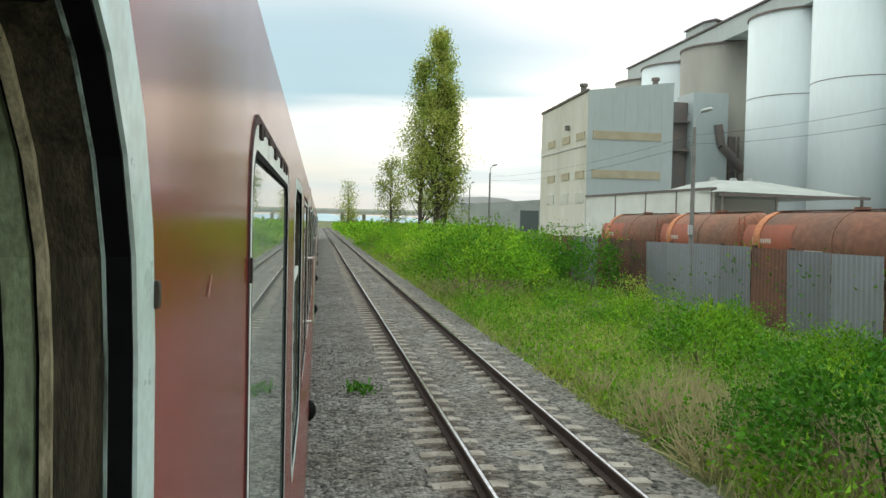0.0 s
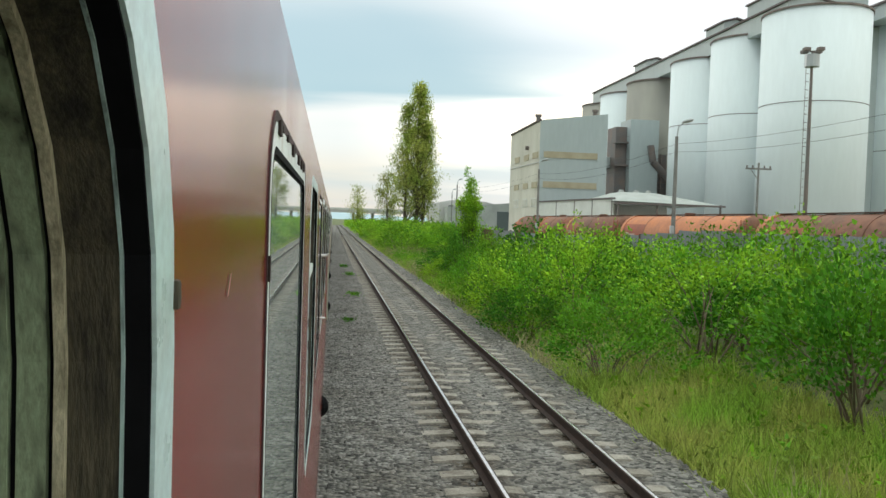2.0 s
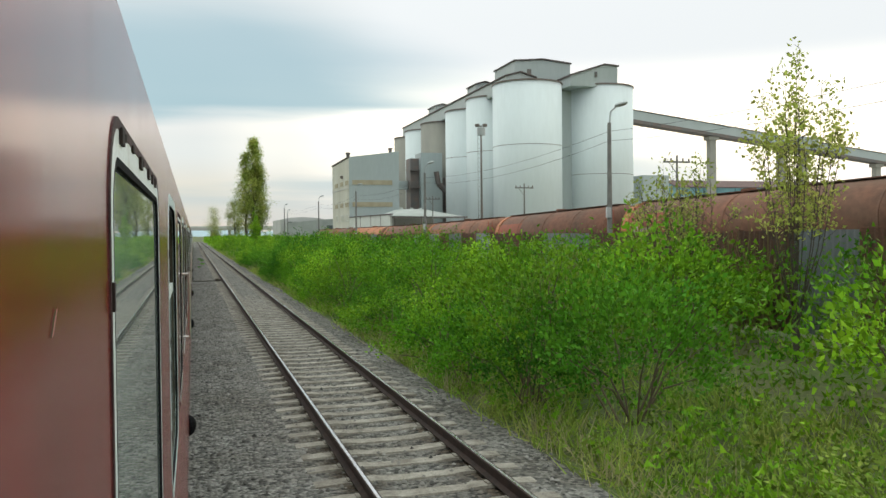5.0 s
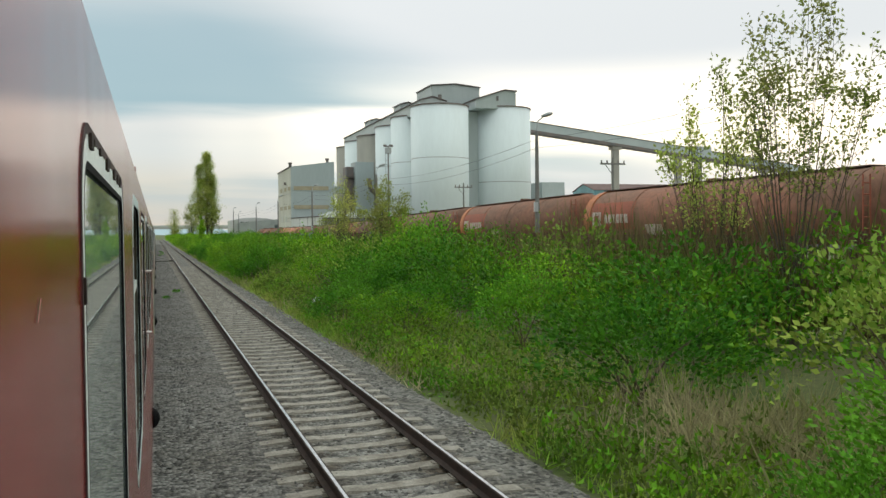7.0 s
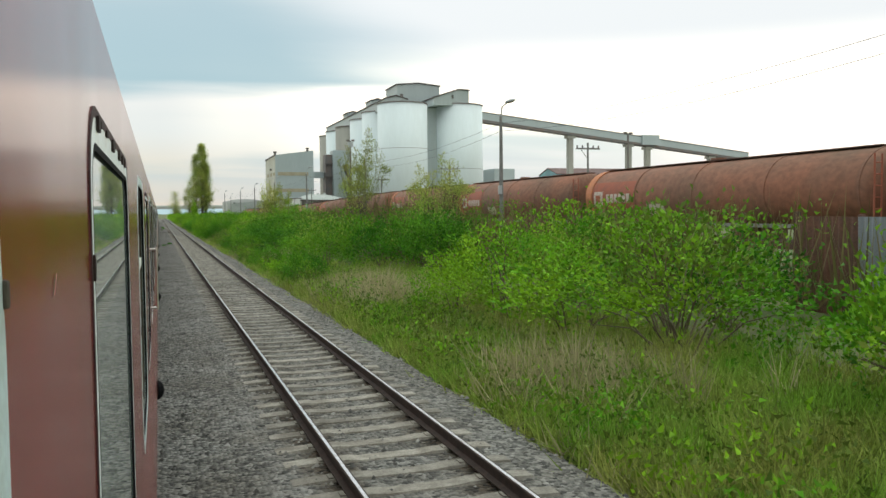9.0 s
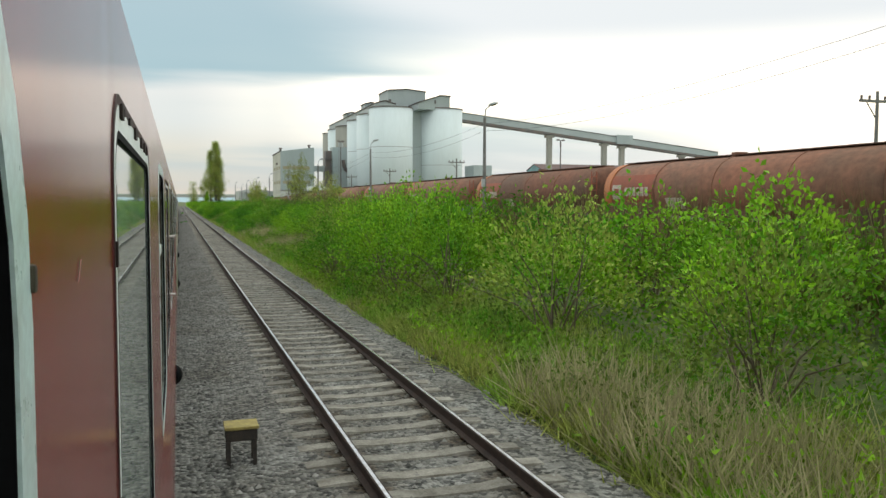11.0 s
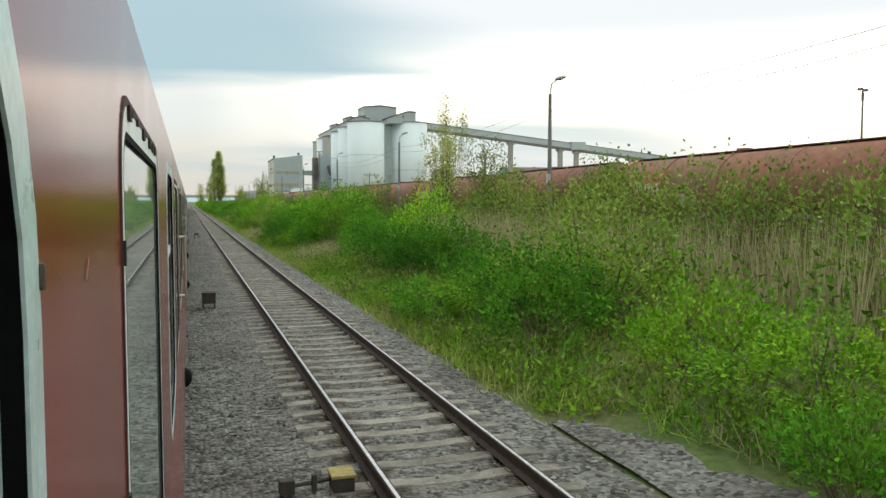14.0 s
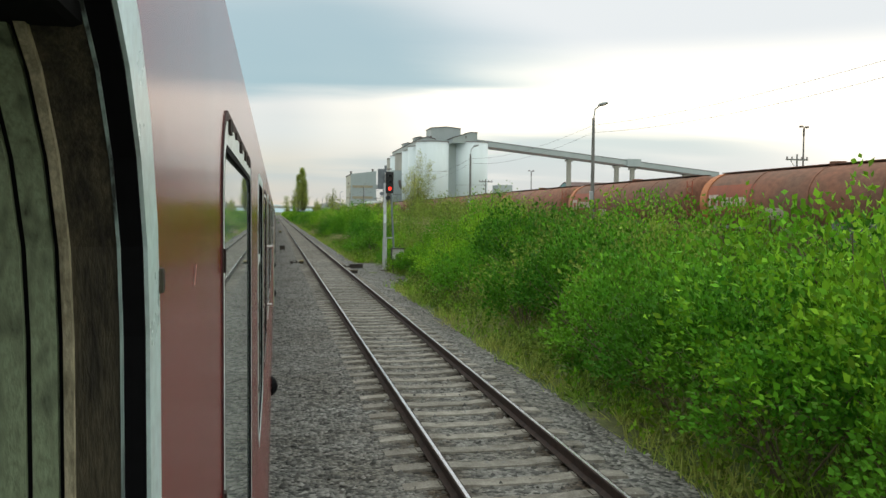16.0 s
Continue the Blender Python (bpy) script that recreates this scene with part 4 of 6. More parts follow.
def dust_tower():
    """The grey filter housing between mill and silos, with its duct and open machinery bay."""
    t = empty("filter_tower", Matrix.Translation((0, 0, 0)))
    tagged(t, "grey steel filter tower with duct, platform and open machinery bay", "tower")
    part("housing", boxed((59.2, 144.5, -0.5), (65.2, 150.5, 24.6), 0.05), M_GREYCLAD, t)
    part("lower_housing", boxed((56.8, 146.5, -0.5), (59.2, 151.5, 23.2), 0.05), M_SHADE, t)
    part("platform", boxed((56.4, 145.4, 15.2), (59.2, 147.0, 15.5)), M_SHADE, t)
    part("platform", boxed((56.4, 145.4, 19.8), (59.2, 147.0, 20.1)), M_SHADE, t)
    d = bmesh.new()
    rod(d, (64.0, 144.2, 16.2), (68.2, 145.0, 12.4), 0.7, n=14)
    rod(d, (63.4, 144.2, 19.5), (64.0, 144.2, 16.2), 0.7, n=14)
    part("duct", d, M_SHADE, t)
    part("machinery_bay", boxed((65.2, 147.0, -0.5), (68.0, 151.0, 18.0)), M_SHADE, t)
    for k in range(5):
        part("beam", boxed((65.0, 146.6, 2.5 + 3.2 * k), (68.4, 147.1, 2.8 + 3.2 * k)), M_RIM, t)
    for x in (65.1, 66.6, 68.2):
        part("post", boxed((x, 146.5, -0.5), (x + 0.25, 146.8, 18.0)), M_RIM, t)
    r = bmesh.new()
    for z in (16.6, 21.2):
        rod(r, (56.4, 145.4, z), (59.2, 145.4, z), 0.05, n=6)
    part("railing", r, M_SHADE, t)
    return t


dust_tower()


def canopy_shed():
    s = empty("loading_shed", Matrix.Translation((0, 0, 0)))
    tagged(s, "white panelled loading shed with a pale hipped canopy roof", "shed")
    foot, end = Vector((36.9, 130.2)), Vector((39.9, 99.2))
    along = (end - foot).normalized()
    across = Vector((-along.y, along.x)) * 0.3

    def run(u, v, out, inn):
        """A strip of the wall's plan, from u to v metres along it."""
        p, q = foot + along * u, foot + along * v
        return [tuple(p - across * out), tuple(q - across * out), tuple(q + across * inn), tuple(p + across * inn)]
    size = (end - foot).length
    part("front_wall", prism(bmesh.new(), run(0, size, 0.0, 1.0), "z", -1.3, 6.75), M_SHEDWALL, s)
    for u in (9.0, 17.0, 24.0, 30.9):
        part("panel_joint", prism(bmesh.new(), run(u, u + 0.25, 0.15, 0.0), "z", -1.3, 6.75), M_SHADE, s)
    part("coping", prism(bmesh.new(), run(-0.1, size + 0.1, 0.5, 1.5), "z", 6.76, 7.0), M_ROOFDK, s)
    hip = bmesh.new()
    lo = [hip.verts.new(p) for p in ((39.6, 97.0, 6.5), (56.0, 97.0, 6.2), (56.0, 117.0, 6.2), (39.6, 117.0, 6.5))]
    hi = [hip.verts.new(p) for p in ((43.5, 105.0, 8.1), (48.5, 105.0, 8.1), (48.5, 110.0, 8.1), (43.5, 110.0, 8.1))]
    hip.faces.new(hi)
    hip.faces.new(lo[::-1])
    for i in range(4):
        hip.faces.new((lo[i], lo[(i + 1) % 4], hi[(i + 1) % 4], hi[i]))
    part("canopy_roof", hip, M_SHEDROOF, s)
    part("canopy_edge", boxed((39.5, 96.9, 6.02), (56.1, 97.1, 6.30)), M_ROOFDK, s)
    part("rear_wall", boxed((40.0, 108.0, -1.3), (52.0, 108.4, 6.2)), M_FARWALL, s)
    for x in (40.2, 46.0, 55.6):
        part("post", boxed((x, 97.6, -1.3), (x + 0.22, 97.82, 6.4)), M_SHADE, s)
    for k, x in enumerate((44.2, 46.6, 48.6)):
        v = bmesh.new()
        rod(v, (x, 107.5, 8.05), (x, 107.5, 8.55), 0.5, 0.35, n=12)
        part("roof_vent", v, M_SHEDROOF, s)
    part("cabinet", boxed((58.2, 98.0, -1.0), (59.0, 98.8, 2.0), 0.05), M_SHADE, s)
    return s


canopy_shed()


def far_hall():
    h = empty("far_hall", Matrix.Translation((0, 0, 0)))
    tagged(h, "long low pale hall with a shallow curved roof", "building")
    pts = [(24.8, -1), (40.5, -1), (40.5, 6.6), (36.0, 7.7), (31.5, 8.0), (27.5, 7.8), (24.8, 7.2)]
    part("hall", prism(bmesh.new(), pts, "y", 176.0, 200.0), M_FARWALL, h)
    part("lean_to", prism(bmesh.new(), [(26.0, -1), (46.0, -1), (46.0, 7.9), (26.0, 6.2)], "y", 170.0, 175.8), M_SHEDROOF, h)
    part("gate", boxed((37.5, 169.85, -1), (41.0, 170.05, 5.4)), M_DARKGLASS, h)
    for k in range(5):
        part("window", boxed((27.0 + 1.8 * k, 175.9, 5.6), (28.2 + 1.8 * k, 176.1, 6.6)), M_DARKGLASS, h)
    return h


far_hall()


def conveyor():
    """The long inclined conveyor bridge on concrete piers."""
    cv = empty("conveyor_bridge", Matrix.Translation((0, 0, 0)))
    tagged(cv, "long grey enclosed conveyor bridge sloping down on concrete piers", "conveyor bridge")
    pts = [Vector(p) for p in ((99.0, 153.2, 42.1), (203.5, 166.9, 32.9), (262.0, 174.0, 27.7))]

    def beam(name, p, q, w, lo, hi, mat):
        bm = bmesh.new()
        d = (q - p).normalized()
        s = Vector((d.y, -d.x, 0)).normalized() * w
        vs = []
        for base in (p, q):
            vs.append([bm.verts.new(base + s + Vector((0, 0, lo))), bm.verts.new(base - s + Vector((0, 0, lo))), bm.verts.new(base - s + Vector((0, 0, hi))), bm.verts.new(base + s + Vector((0, 0, hi)))])
        bm.faces.new(vs[0])
        bm.faces.new(vs[1][::-1])
        for i in range(4):
            bm.faces.new((vs[0][i], vs[0][(i + 1) % 4], vs[1][(i + 1) % 4], vs[1][i]))
        bmesh.ops.recalc_face_normals(bm, faces=bm.faces[:])
        return part(name, bm, mat, cv)
    for p, q in zip(pts[:-1], pts[1:]):
        beam("duct", p, q, 1.9, -2.0, 0.7, M_GREYCLAD)
        beam("girder", p, q, 2.05, -3.0, -2.02, M_SHADE)
        beam("duct_roof", p, q, 2.1, 0.72, 1.0, M_ROOFDK)
    part("drive_house", boxed((199.0, 163.5, 30.6), (207.5, 170.0, 34.8)), M_GREYCLAD, cv)
    for x, y, z in ((101.5, 153.6, 38.9), (162.6, 161.5, 33.5), (193.2, 165.6, 30.8), (203.5, 166.9, 29.9), (240.0, 171.3, 26.6)):
        pier = bmesh.new()
        box(pier, (x - 1.1, y - 1.1, -1), (x + 1.1, y + 1.1, z), 0.08)
        box(pier, (x - 1.9, y - 1.6, z - 1.2), (x + 1.9, y + 1.6, z - 0.02), 0.08)
        part("pier", pier, M_CONC, cv)
    return cv


conveyor()


def block(name, a, b, mat, label, cat="building"):
    return tagged(part(name, boxed(a, b, 0.05), mat), label, cat)


block("annex", (107.5, 112.0, -0.5), (115.0, 122.0, 16.8), M_GREYCLAD, "small pale grey annex block beside the silos")
block("annex", (115.1, 113.0, -0.5), (121.5, 122.0, 11.6), M_GREYCLAD, "low pale grey annex block beside the silos")


def teal_hall():
    t = empty("crusher_hall", Matrix.Translation((0, 0, 0)))
    tagged(t, "long teal clad hall with a dark red-brown pitched roof", "building")
    roofed_block(t, "hall", 181.0, 262.0, 209.0, 228.0, -0.5, 19.8, 22.8, "x", M_TEAL, M_BRICKRED)
    for k in range(9):
        part("window_band", boxed((183.0 + 8.6 * k, 208.9, 12.4), (190.6 + 8.6 * k, 209.05, 15.4)), M_DARKGLASS, t)
        part("column", boxed((181.6 + 8.6 * k, 208.6, -0.5), (182.2 + 8.6 * k, 209.0, 19.6)), M_TEAL, t)
    part("lower_band", boxed((181.2, 208.85, 6.0), (261.0, 209.0, 9.0)), M_FARWALL, t)
    return t


teal_hall()

# ---- masts, lamps, wires ----


def street_lamp(x, y, h=8.9):
    zb = ground_z(min(x, 24), y) - 0.1
    la = empty("street_lamp", Matrix.Translation((x, y, zb)))
    tagged(la, "tall grey concrete lamp post with one arm and flat head", "street lamp", "lamp posts beside the siding")
    H = h - zb
    part("post", rod(bmesh.new(), (0, 0, 0), (0, 0, H - 0.7), 0.15, 0.085, n=12), M_POLE, la)
    arm = bmesh.new()
    rod(arm, (0, 0, H - 0.8), (0.06, -0.05, H - 0.15), 0.04, n=8)
    rod(arm, (0.06, -0.05, H - 0.16), (0.30, -0.20, H + 0.06), 0.035, n=8)
    part("arm", arm, M_LAMPHEAD, la)
    hd = bmesh.new()
    bmesh.ops.create_uvsphere(hd, u_segments=14, v_segments=8, radius=1, matrix=Matrix.Translation((0.46, -0.31, H + 0.15)) @ Euler((0, radians(-14), radians(-33))).to_matrix().to_4x4() @ Matrix.Diagonal((0.33, 0.17, 0.11, 1)))
    part("lamp_head", hd, M_LAMPHEAD, la, smooth=True)
    part("junction_box", boxed((-0.2, -0.16, 3.6), (0.0, 0.02, 4.1), 0.02), M_LAMPHEAD, la)
    return Vector((x, y, zb + H - 1.1))


LAMP_TOPS = [street_lamp(18.9, y, 8.6 if y > -70 else 8.9 if y > -180 else 9.25) for y in (-263.0, -229.2, -197.5, -164.4, -131.5, -98.7, -65.7, -33.0, -1.0, 29.5, 60.0)]
LAMP_TOPS.append(street_lamp(19.0, 110.7, 9.2))
LAMP_TOPS.append(street_lamp(24.0, 150.0, 9.2))


def wire(a, b, sag, r=0.008):
    """A slack wire between two places."""
    bm = bmesh.new()
    pts = [a.lerp(b, i / 12) - Vector((0, 0, sag * 4 * (i / 12) * (1 - i / 12))) for i in range(13)]
    across = (b - a).cross(Vector((0, 0, 1))).normalized()
    rings = [[bm.verts.new(p + (across * math.cos(k * 1.2566) + Vector((0, 0, math.sin(k * 1.2566)))) * r) for k in range(5)] for p in pts]
    for u, v in zip(rings[:-1], rings[1:]):
        for k in range(5):
            bm.faces.new((u[k], u[(k + 1) % 5], v[(k + 1) % 5], v[k]))
    return tagged(part("wire", bm, M_WIRE), "thin dark overhead wire between the lamp posts", "wire", "overhead wires")


for p, q in zip(LAMP_TOPS[:-2], LAMP_TOPS[1:-1]):
    wire(p, q, 0.55)
    wire(p + Vector((0, 0, -0.45)), q + Vector((0, 0, -0.45)), 0.65)


def telegraph_pole(x, y, h):
    zb = ground_z(24, y) - 0.05
    t = empty("telegraph_pole", Matrix.Translation((x, y, zb)))
    tagged(t, "slim dark pole with a crossarm and small lamps", "pole", "crossarm poles in the works yard")
    H = h - zb
    part("pole", rod(bmesh.new(), (0, 0, 0), (0, 0, H), 0.12, 0.075, n=10), M_POLE, t)
    part("crossarm", boxed((-1.1, -0.06, H - 0.55), (1.1, 0.06, H - 0.42), 0.01), M_POLE, t)
    for s in (-1, -0.5, 0.5, 1):
        part("insulator", rod(bmesh.new(), (s, 0, H - 0.42), (s, 0, H - 0.22), 0.06, n=8), M_SHADE, t)
    part("brace", rod(bmesh.new(), (-0.7, 0, H - 0.5), (0, 0.08, H - 1.3), 0.03, n=6), M_POLE, t)
    return t


for x, y in ((34.0, 48.0), (36.0, 18.0), (34.0, -15.5), (33.6, -49.0), (34.0, -82.0), (33.2, -148.8), (46.0, -210.4)):
    telegraph_pole(x, y, 8.3)


def flood_mast(x, y, h, heads):
    m = empty("floodlight_mast", Matrix.Translation((x, y, -1.2)))
    tagged(m, "tall slim steel floodlight mast with a lamp platform", "floodlight mast", "floodlight masts in the works yard")
    H = h + 1.2
    part("mast", rod(bmesh.new(), (0, 0, 0), (0, 0, H - 0.4), 0.24, 0.12, n=12), M_SHADE, m)
    part("platform", rod(bmesh.new(), (0, 0, H - 2.0), (0, 0, H - 0.8), 0.7 if heads > 2 else 0.2, n=14), M_LAMPHEAD if heads > 2 else M_SHADE, m)
    for k in range(heads):
        a = 6.28 * k / heads + 0.4
        f = bmesh.new()
        box(f, (math.cos(a) * 0.9 - 0.3, math.sin(a) * 0.9 - 0.3, H - 0.55), (math.cos(a) * 0.9 + 0.3, math.sin(a) * 0.9 + 0.3, H - 0.2), 0.05)
        rod(f, (0, 0, H - 0.5), (math.cos(a) * 0.9, math.sin(a) * 0.9, H - 0.4), 0.05, n=6)
        part("floodlight", f, M_SHADE, m)
    if heads > 2:
        lad = bmesh.new()
        for k in range(int(H / 0.8)):
            box(lad, (-0.6, -0.05, 0.8 * k + 0.5), (-0.3, 0.05, 0.8 * k + 0.55))
        rod(lad, (-0.6, 0, 0), (-0.6, 0, H - 2), 0.03, n=5)
        part("ladder", lad, M_SHADE, m)
    return m


flood_mast(46.6, 61.6, 21.2, 4)
flood_mast(88.0, -2.0, 18.1, 2)
flood_mast(97.0, -139.6, 19.8, 2)

# ---- the freight wagons on the siding ----
SIDING_X = 22.4


def siding_z(y):
    """The siding lies lower at the works' end."""
    t = min(1, max(0, (y + 75) / 95))
    return 0.10 + 0.12 * min(1, max(0, (-170 - y) / 40)) - 1.08 * t * t * (3 - 2 * t)


def tank_wagon(y0, length, seed, repaint=None):
    """A horizontal tank on an underframe with two bogies; marks on an orange panel."""
    rg = random.Random(seed)
    L = length - 1.1
    zb = siding_z(y0 + length / 2)
    tilt = math.degrees(math.atan2(siding_z(y0 + length) - siding_z(y0), length))
    w = empty("tank_wagon", pose(SIDING_X, y0 + 0.55, siding_z(y0), tilt, 0, 0))
    tagged(w, "rusty red-brown railway tank wagon with worn markings", "tank wagon", "freight wagons on the siding")
    r, zc = 1.38, 3.22
    t = bmesh.new()
    n = 36
    rings = [(0.0, 0.0), (0.02, 0.75), (0.10, 1.10), (0.26, 1.28), (0.42, r), (L - 0.42, r), (L - 0.26, 1.28), (L - 0.10, 1.10), (L - 0.02, 0.75), (L, 0.0)]
    loops = []
    for y, rr in rings:
        if rr == 0:
            loops.append([t.verts.new((0, y, zc))])
        else:
            loops.append([t.verts.new((rr * math.cos(6.2832 * i / n), y, zc + rr * math.sin(6.2832 * i / n))) for i in range(n)])
    for a, b in zip(loops[:-1], loops[1:]):
        for i in range(n):
            if len(a) == 1:
                t.faces.new((a[0], b[(i + 1) % n], b[i]))
            elif len(b) == 1:
                t.faces.new((a[i], a[(i + 1) % n], b[0]))
            else:
                t.faces.new((a[i], a[(i + 1) % n], b[(i + 1) % n], b[i]))
    bmesh.ops.recalc_face_normals(t, faces=t.faces[:])
    tank = part("tank", t, M_WAGON, w, smooth=True)
    for y in np.linspace(0.55, L - 0.55, 5 if length > 14 else 3):
        b = bmesh.new()
        rod(b, (0, y - 0.05, zc), (0, y + 0.05, zc), r + 0.025, n=36)
        part("hoop", b, M_WAGON, w)
    y = L * 0.5
    part("dome", rod(bmesh.new(), (0, y, zc + r - 0.1), (0, y, zc + r + 0.16), 0.32, n=16), M_WAGON, w)
    walk_way = boxed((-0.35, 0.6, zc + r + 0.03), (0.35, L - 0.6, zc + r + 0.07))
    part("roof_walk", walk_way, M_RUST, w)
    # marking panel, bent to the tank
    def patch(name, ya, yb, za, zb2, mat, lift):
        bm = bmesh.new()
        k = 24
        lo, hi = math.asin((za - zc) / r), math.asin((zb2 - zc) / r)
        prev = None
        for i in range(k + 1):
            a = lo + (hi - lo) * i / k
            x, z = -(r + lift) * math.cos(a), zc + (r + lift) * math.sin(a)
            cur = (bm.verts.new((x, ya, z)), bm.verts.new((x, yb, z)))
            if prev:
                bm.faces.new((prev[0], cur[0], cur[1], prev[1]))
            prev = cur
        return part(name, bm, mat, w)
    ym = L - 4.9 if length > 14 else L - 3.6
    q = 0.5 if y0 > -60 else 1.0
    patch("orange_panel", ym, ym + 4.2, zc - 0.55, zc + 0.75, M_WAGORANGE, 0.010)
    if repaint:
        patch("repainted_section", repaint[0] - y0 - 0.55, repaint[1] - y0 - 0.55, zc - 1.1, zc + 1.33, M_WAGBRIGHT, 0.007)
        w["label"] = "rusty tank wagon with a bright orange repainted section"
    patch("mark", ym + 2.9, ym + 2.9 + 0.85 * q, zc - 0.40 * q, zc + 0.30 * q, M_WAGPALE, 0.016)
    patch("mark_inner", ym + 2.9 + 0.2 * q, ym + 2.9 + 0.65 * q, zc - 0.22 * q, zc + 0.12 * q, M_WAGORANGE, 0.020)
    for k in range(6):
        patch("mark_bar", ym + 2.9 - (0.35 + 0.36 * k + 0.28) * q, ym + 2.9 - (0.35 + 0.36 * k) * q, zc - 0.26 * q, zc + 0.16 * q, M_WAGPALE, 0.016)
    patch("data_plate", ym - 2.2, ym - 0.9, zc - 0.85, zc - 0.35, M_WAGPALE, 0.012)
    part("underframe", boxed((-1.25, -0.3, 1.15), (1.25, L + 0.3, 1.42), 0.02), M_RUST, w)
    for y in (0.4, L * 0.35, L * 0.65, L - 0.6):
        part("saddle", boxed((-1.2, y, 1.42), (1.2, y + 0.25, 2.35), 0.02), M_RUST, w)
    lad = bmesh.new()
    for x in (-1.42, -1.12):
        rod(lad, (x, -0.12, 1.2), (x, -0.12, 4.3), 0.03, n=6)
    for k in range(8):
        rod(lad, (-1.42, -0.12, 1.5 + 0.36 * k), (-1.12, -0.12, 1.5 + 0.36 * k), 0.02, n=6)
    part("ladder", lad, M_WAGORANGE, w)
    arch = bmesh.new()
    rod(arch, (0, L - 0.95, zc), (0, L - 0.30, zc), r + 0.05, r + 0.02, n=36)
    part("end_arch", arch, M_WAGBRIGHT, w, "bright orange arch at the end of the tank")
    part("side_sill", boxed((-1.42, 0.2, zc - 1.30), (-1.36, L - 0.2, zc - 1.16), 0.01), M_POLE, w)
    for yb in (1.7, L - 1.7):
        bo = part("bogie", boxed((-1.05, yb - 1.3, 0.45), (1.05, yb + 1.3, 0.95), 0.03), M_UNDER, w)
        for dy in (-0.9, 0.9):
            for s in (-1, 1):
                part("wheel", rod(bmesh.new(), (s * 0.7525 - 0.06, yb + dy, 0.52), (s * 0.7525 + 0.06, yb + dy, 0.52), 0.46, n=20), M_UNDER, bo)
    for yb, s in ((-0.3, -1), (L + 0.3, 1)):
        for x in (-0.87, 0.87):
            part("buffer", rod(bmesh.new(), (x, yb, 1.28), (x, yb + s * 0.24, 1.28), 0.2, n=14), M_UNDER, w)
    return w


JOINTS = [-294.0, -275.0, -256.0, -237.4, -218.6, -200.0, -181.0, -162.0, -142.5, -123.4, -104.0, -85.0, -66.0, -47.8, -29.5, -11.3, 7.0, 25.4, 44.6, 58.6, 68.6, 79.2]
for k, (a, b) in enumerate(zip(JOINTS[:-1], JOINTS[1:])):
    tank_wagon(a, b - a, k, {25.4: (26.4, 43.6)}.get(a))


def siding():
    s = empty("siding_track", Matrix.Translation((0, 0, 0)))
    tagged(s, "old rusty siding track under the wagons", "railway track", kind="structure")
    ys = [NEAR_Y + 6 * i for i in range(67)]
    for sx in (-1, 1):
        bm = bmesh.new()
        prev = None
        for y in ys:
            x, z = SIDING_X + sx * 0.7525, siding_z(y) + 0.06
            cur = [bm.verts.new((x + dx, y, z + dz)) for dx, dz in ((-0.035, 0), (0.035, 0), (0.06, -0.2), (-0.06, -0.2))]
            if prev:
                for i in range(4):
                    bm.faces.new((prev[i], prev[(i + 1) % 4], cur[(i + 1) % 4], cur[i]))
            prev = cur
        part("rail", bm, M_RAILSIDE, s)
    bm = bmesh.new()
    prev = None
    for y in ys:
        z = siding_z(y)
        cur = [bm.verts.new((SIDING_X + dx, y, z + dz)) for dx, dz in ((-2.6, -0.9), (-1.7, -0.1), (1.7, -0.1), (2.6, -0.9))]
        if prev:
            for i in range(3):
                bm.faces.new((prev[i], cur[i], cur[i + 1], prev[i + 1]))
        prev = cur
    part("stone_bed", bm, M_BALLAST, s)
    return s


siding()

# ---- the sheet fence before the siding ----


def fence_panel_mesh():
    """A 2 m wide corrugated sheet."""
    bm = bmesh.new()
    n = 40
    rows = []
    for z in (0.0, 2.35):
        rows.append([bm.verts.new((0.022 * math.sin(i * 6.2832 / 4), 1.98 * i / n, z)) for i in range(n + 1)])
    for i in range(n):
        bm.faces.new((rows[0][i], rows[0][i + 1], rows[1][i + 1], rows[1][i]))
    return mesh_of(bm, "fence_panel", True)


def sheet_fence():
    f = empty("sheet_fence", Matrix.Translation((0, 0, 0)))
    tagged(f, "fence of corrugated grey and rusty metal sheets on posts", "fence")
    grey, rusty = fence_panel_mesh(), fence_panel_mesh()
    grey.materials.append(M_ZINC)
    rusty.materials.append(M_RUST)
    rg = random.Random(11)
    post = boxed((-0.06, -0.06, 0), (0.06, 0.06, 2.5))
    pm = mesh_of(post, "fence_post")
    pm.materials.append(M_RUST)
    y = -284.0
    while y < 70:
        x = 13.2 + (1.9 if y < -60 else 0.0) * min(1, max(0, (-60 - y) / 20))
        z = ground_z(x, y) - 0.05 + (0.25 if y > -60 else 0.05)
        is_grey = rg.random() < (0.72 if y > 0 else 0.25 if y > -60 else 0.06)
        if y > -60 or rg.random() < 0.72:
            part("fence_panel", grey if is_grey else rusty, None, f, at=pose(x, y, z, rg.uniform(-1.0, 1.0), rg.uniform(-2, 2), 0))
        part("fence_post", pm, None, f, at=Matrix.Translation((x + 0.09, y - 0.01, z - 0.1)))
        y += 2.0
    return f


sheet_fence()

# ---- signal and trackside boxes ----


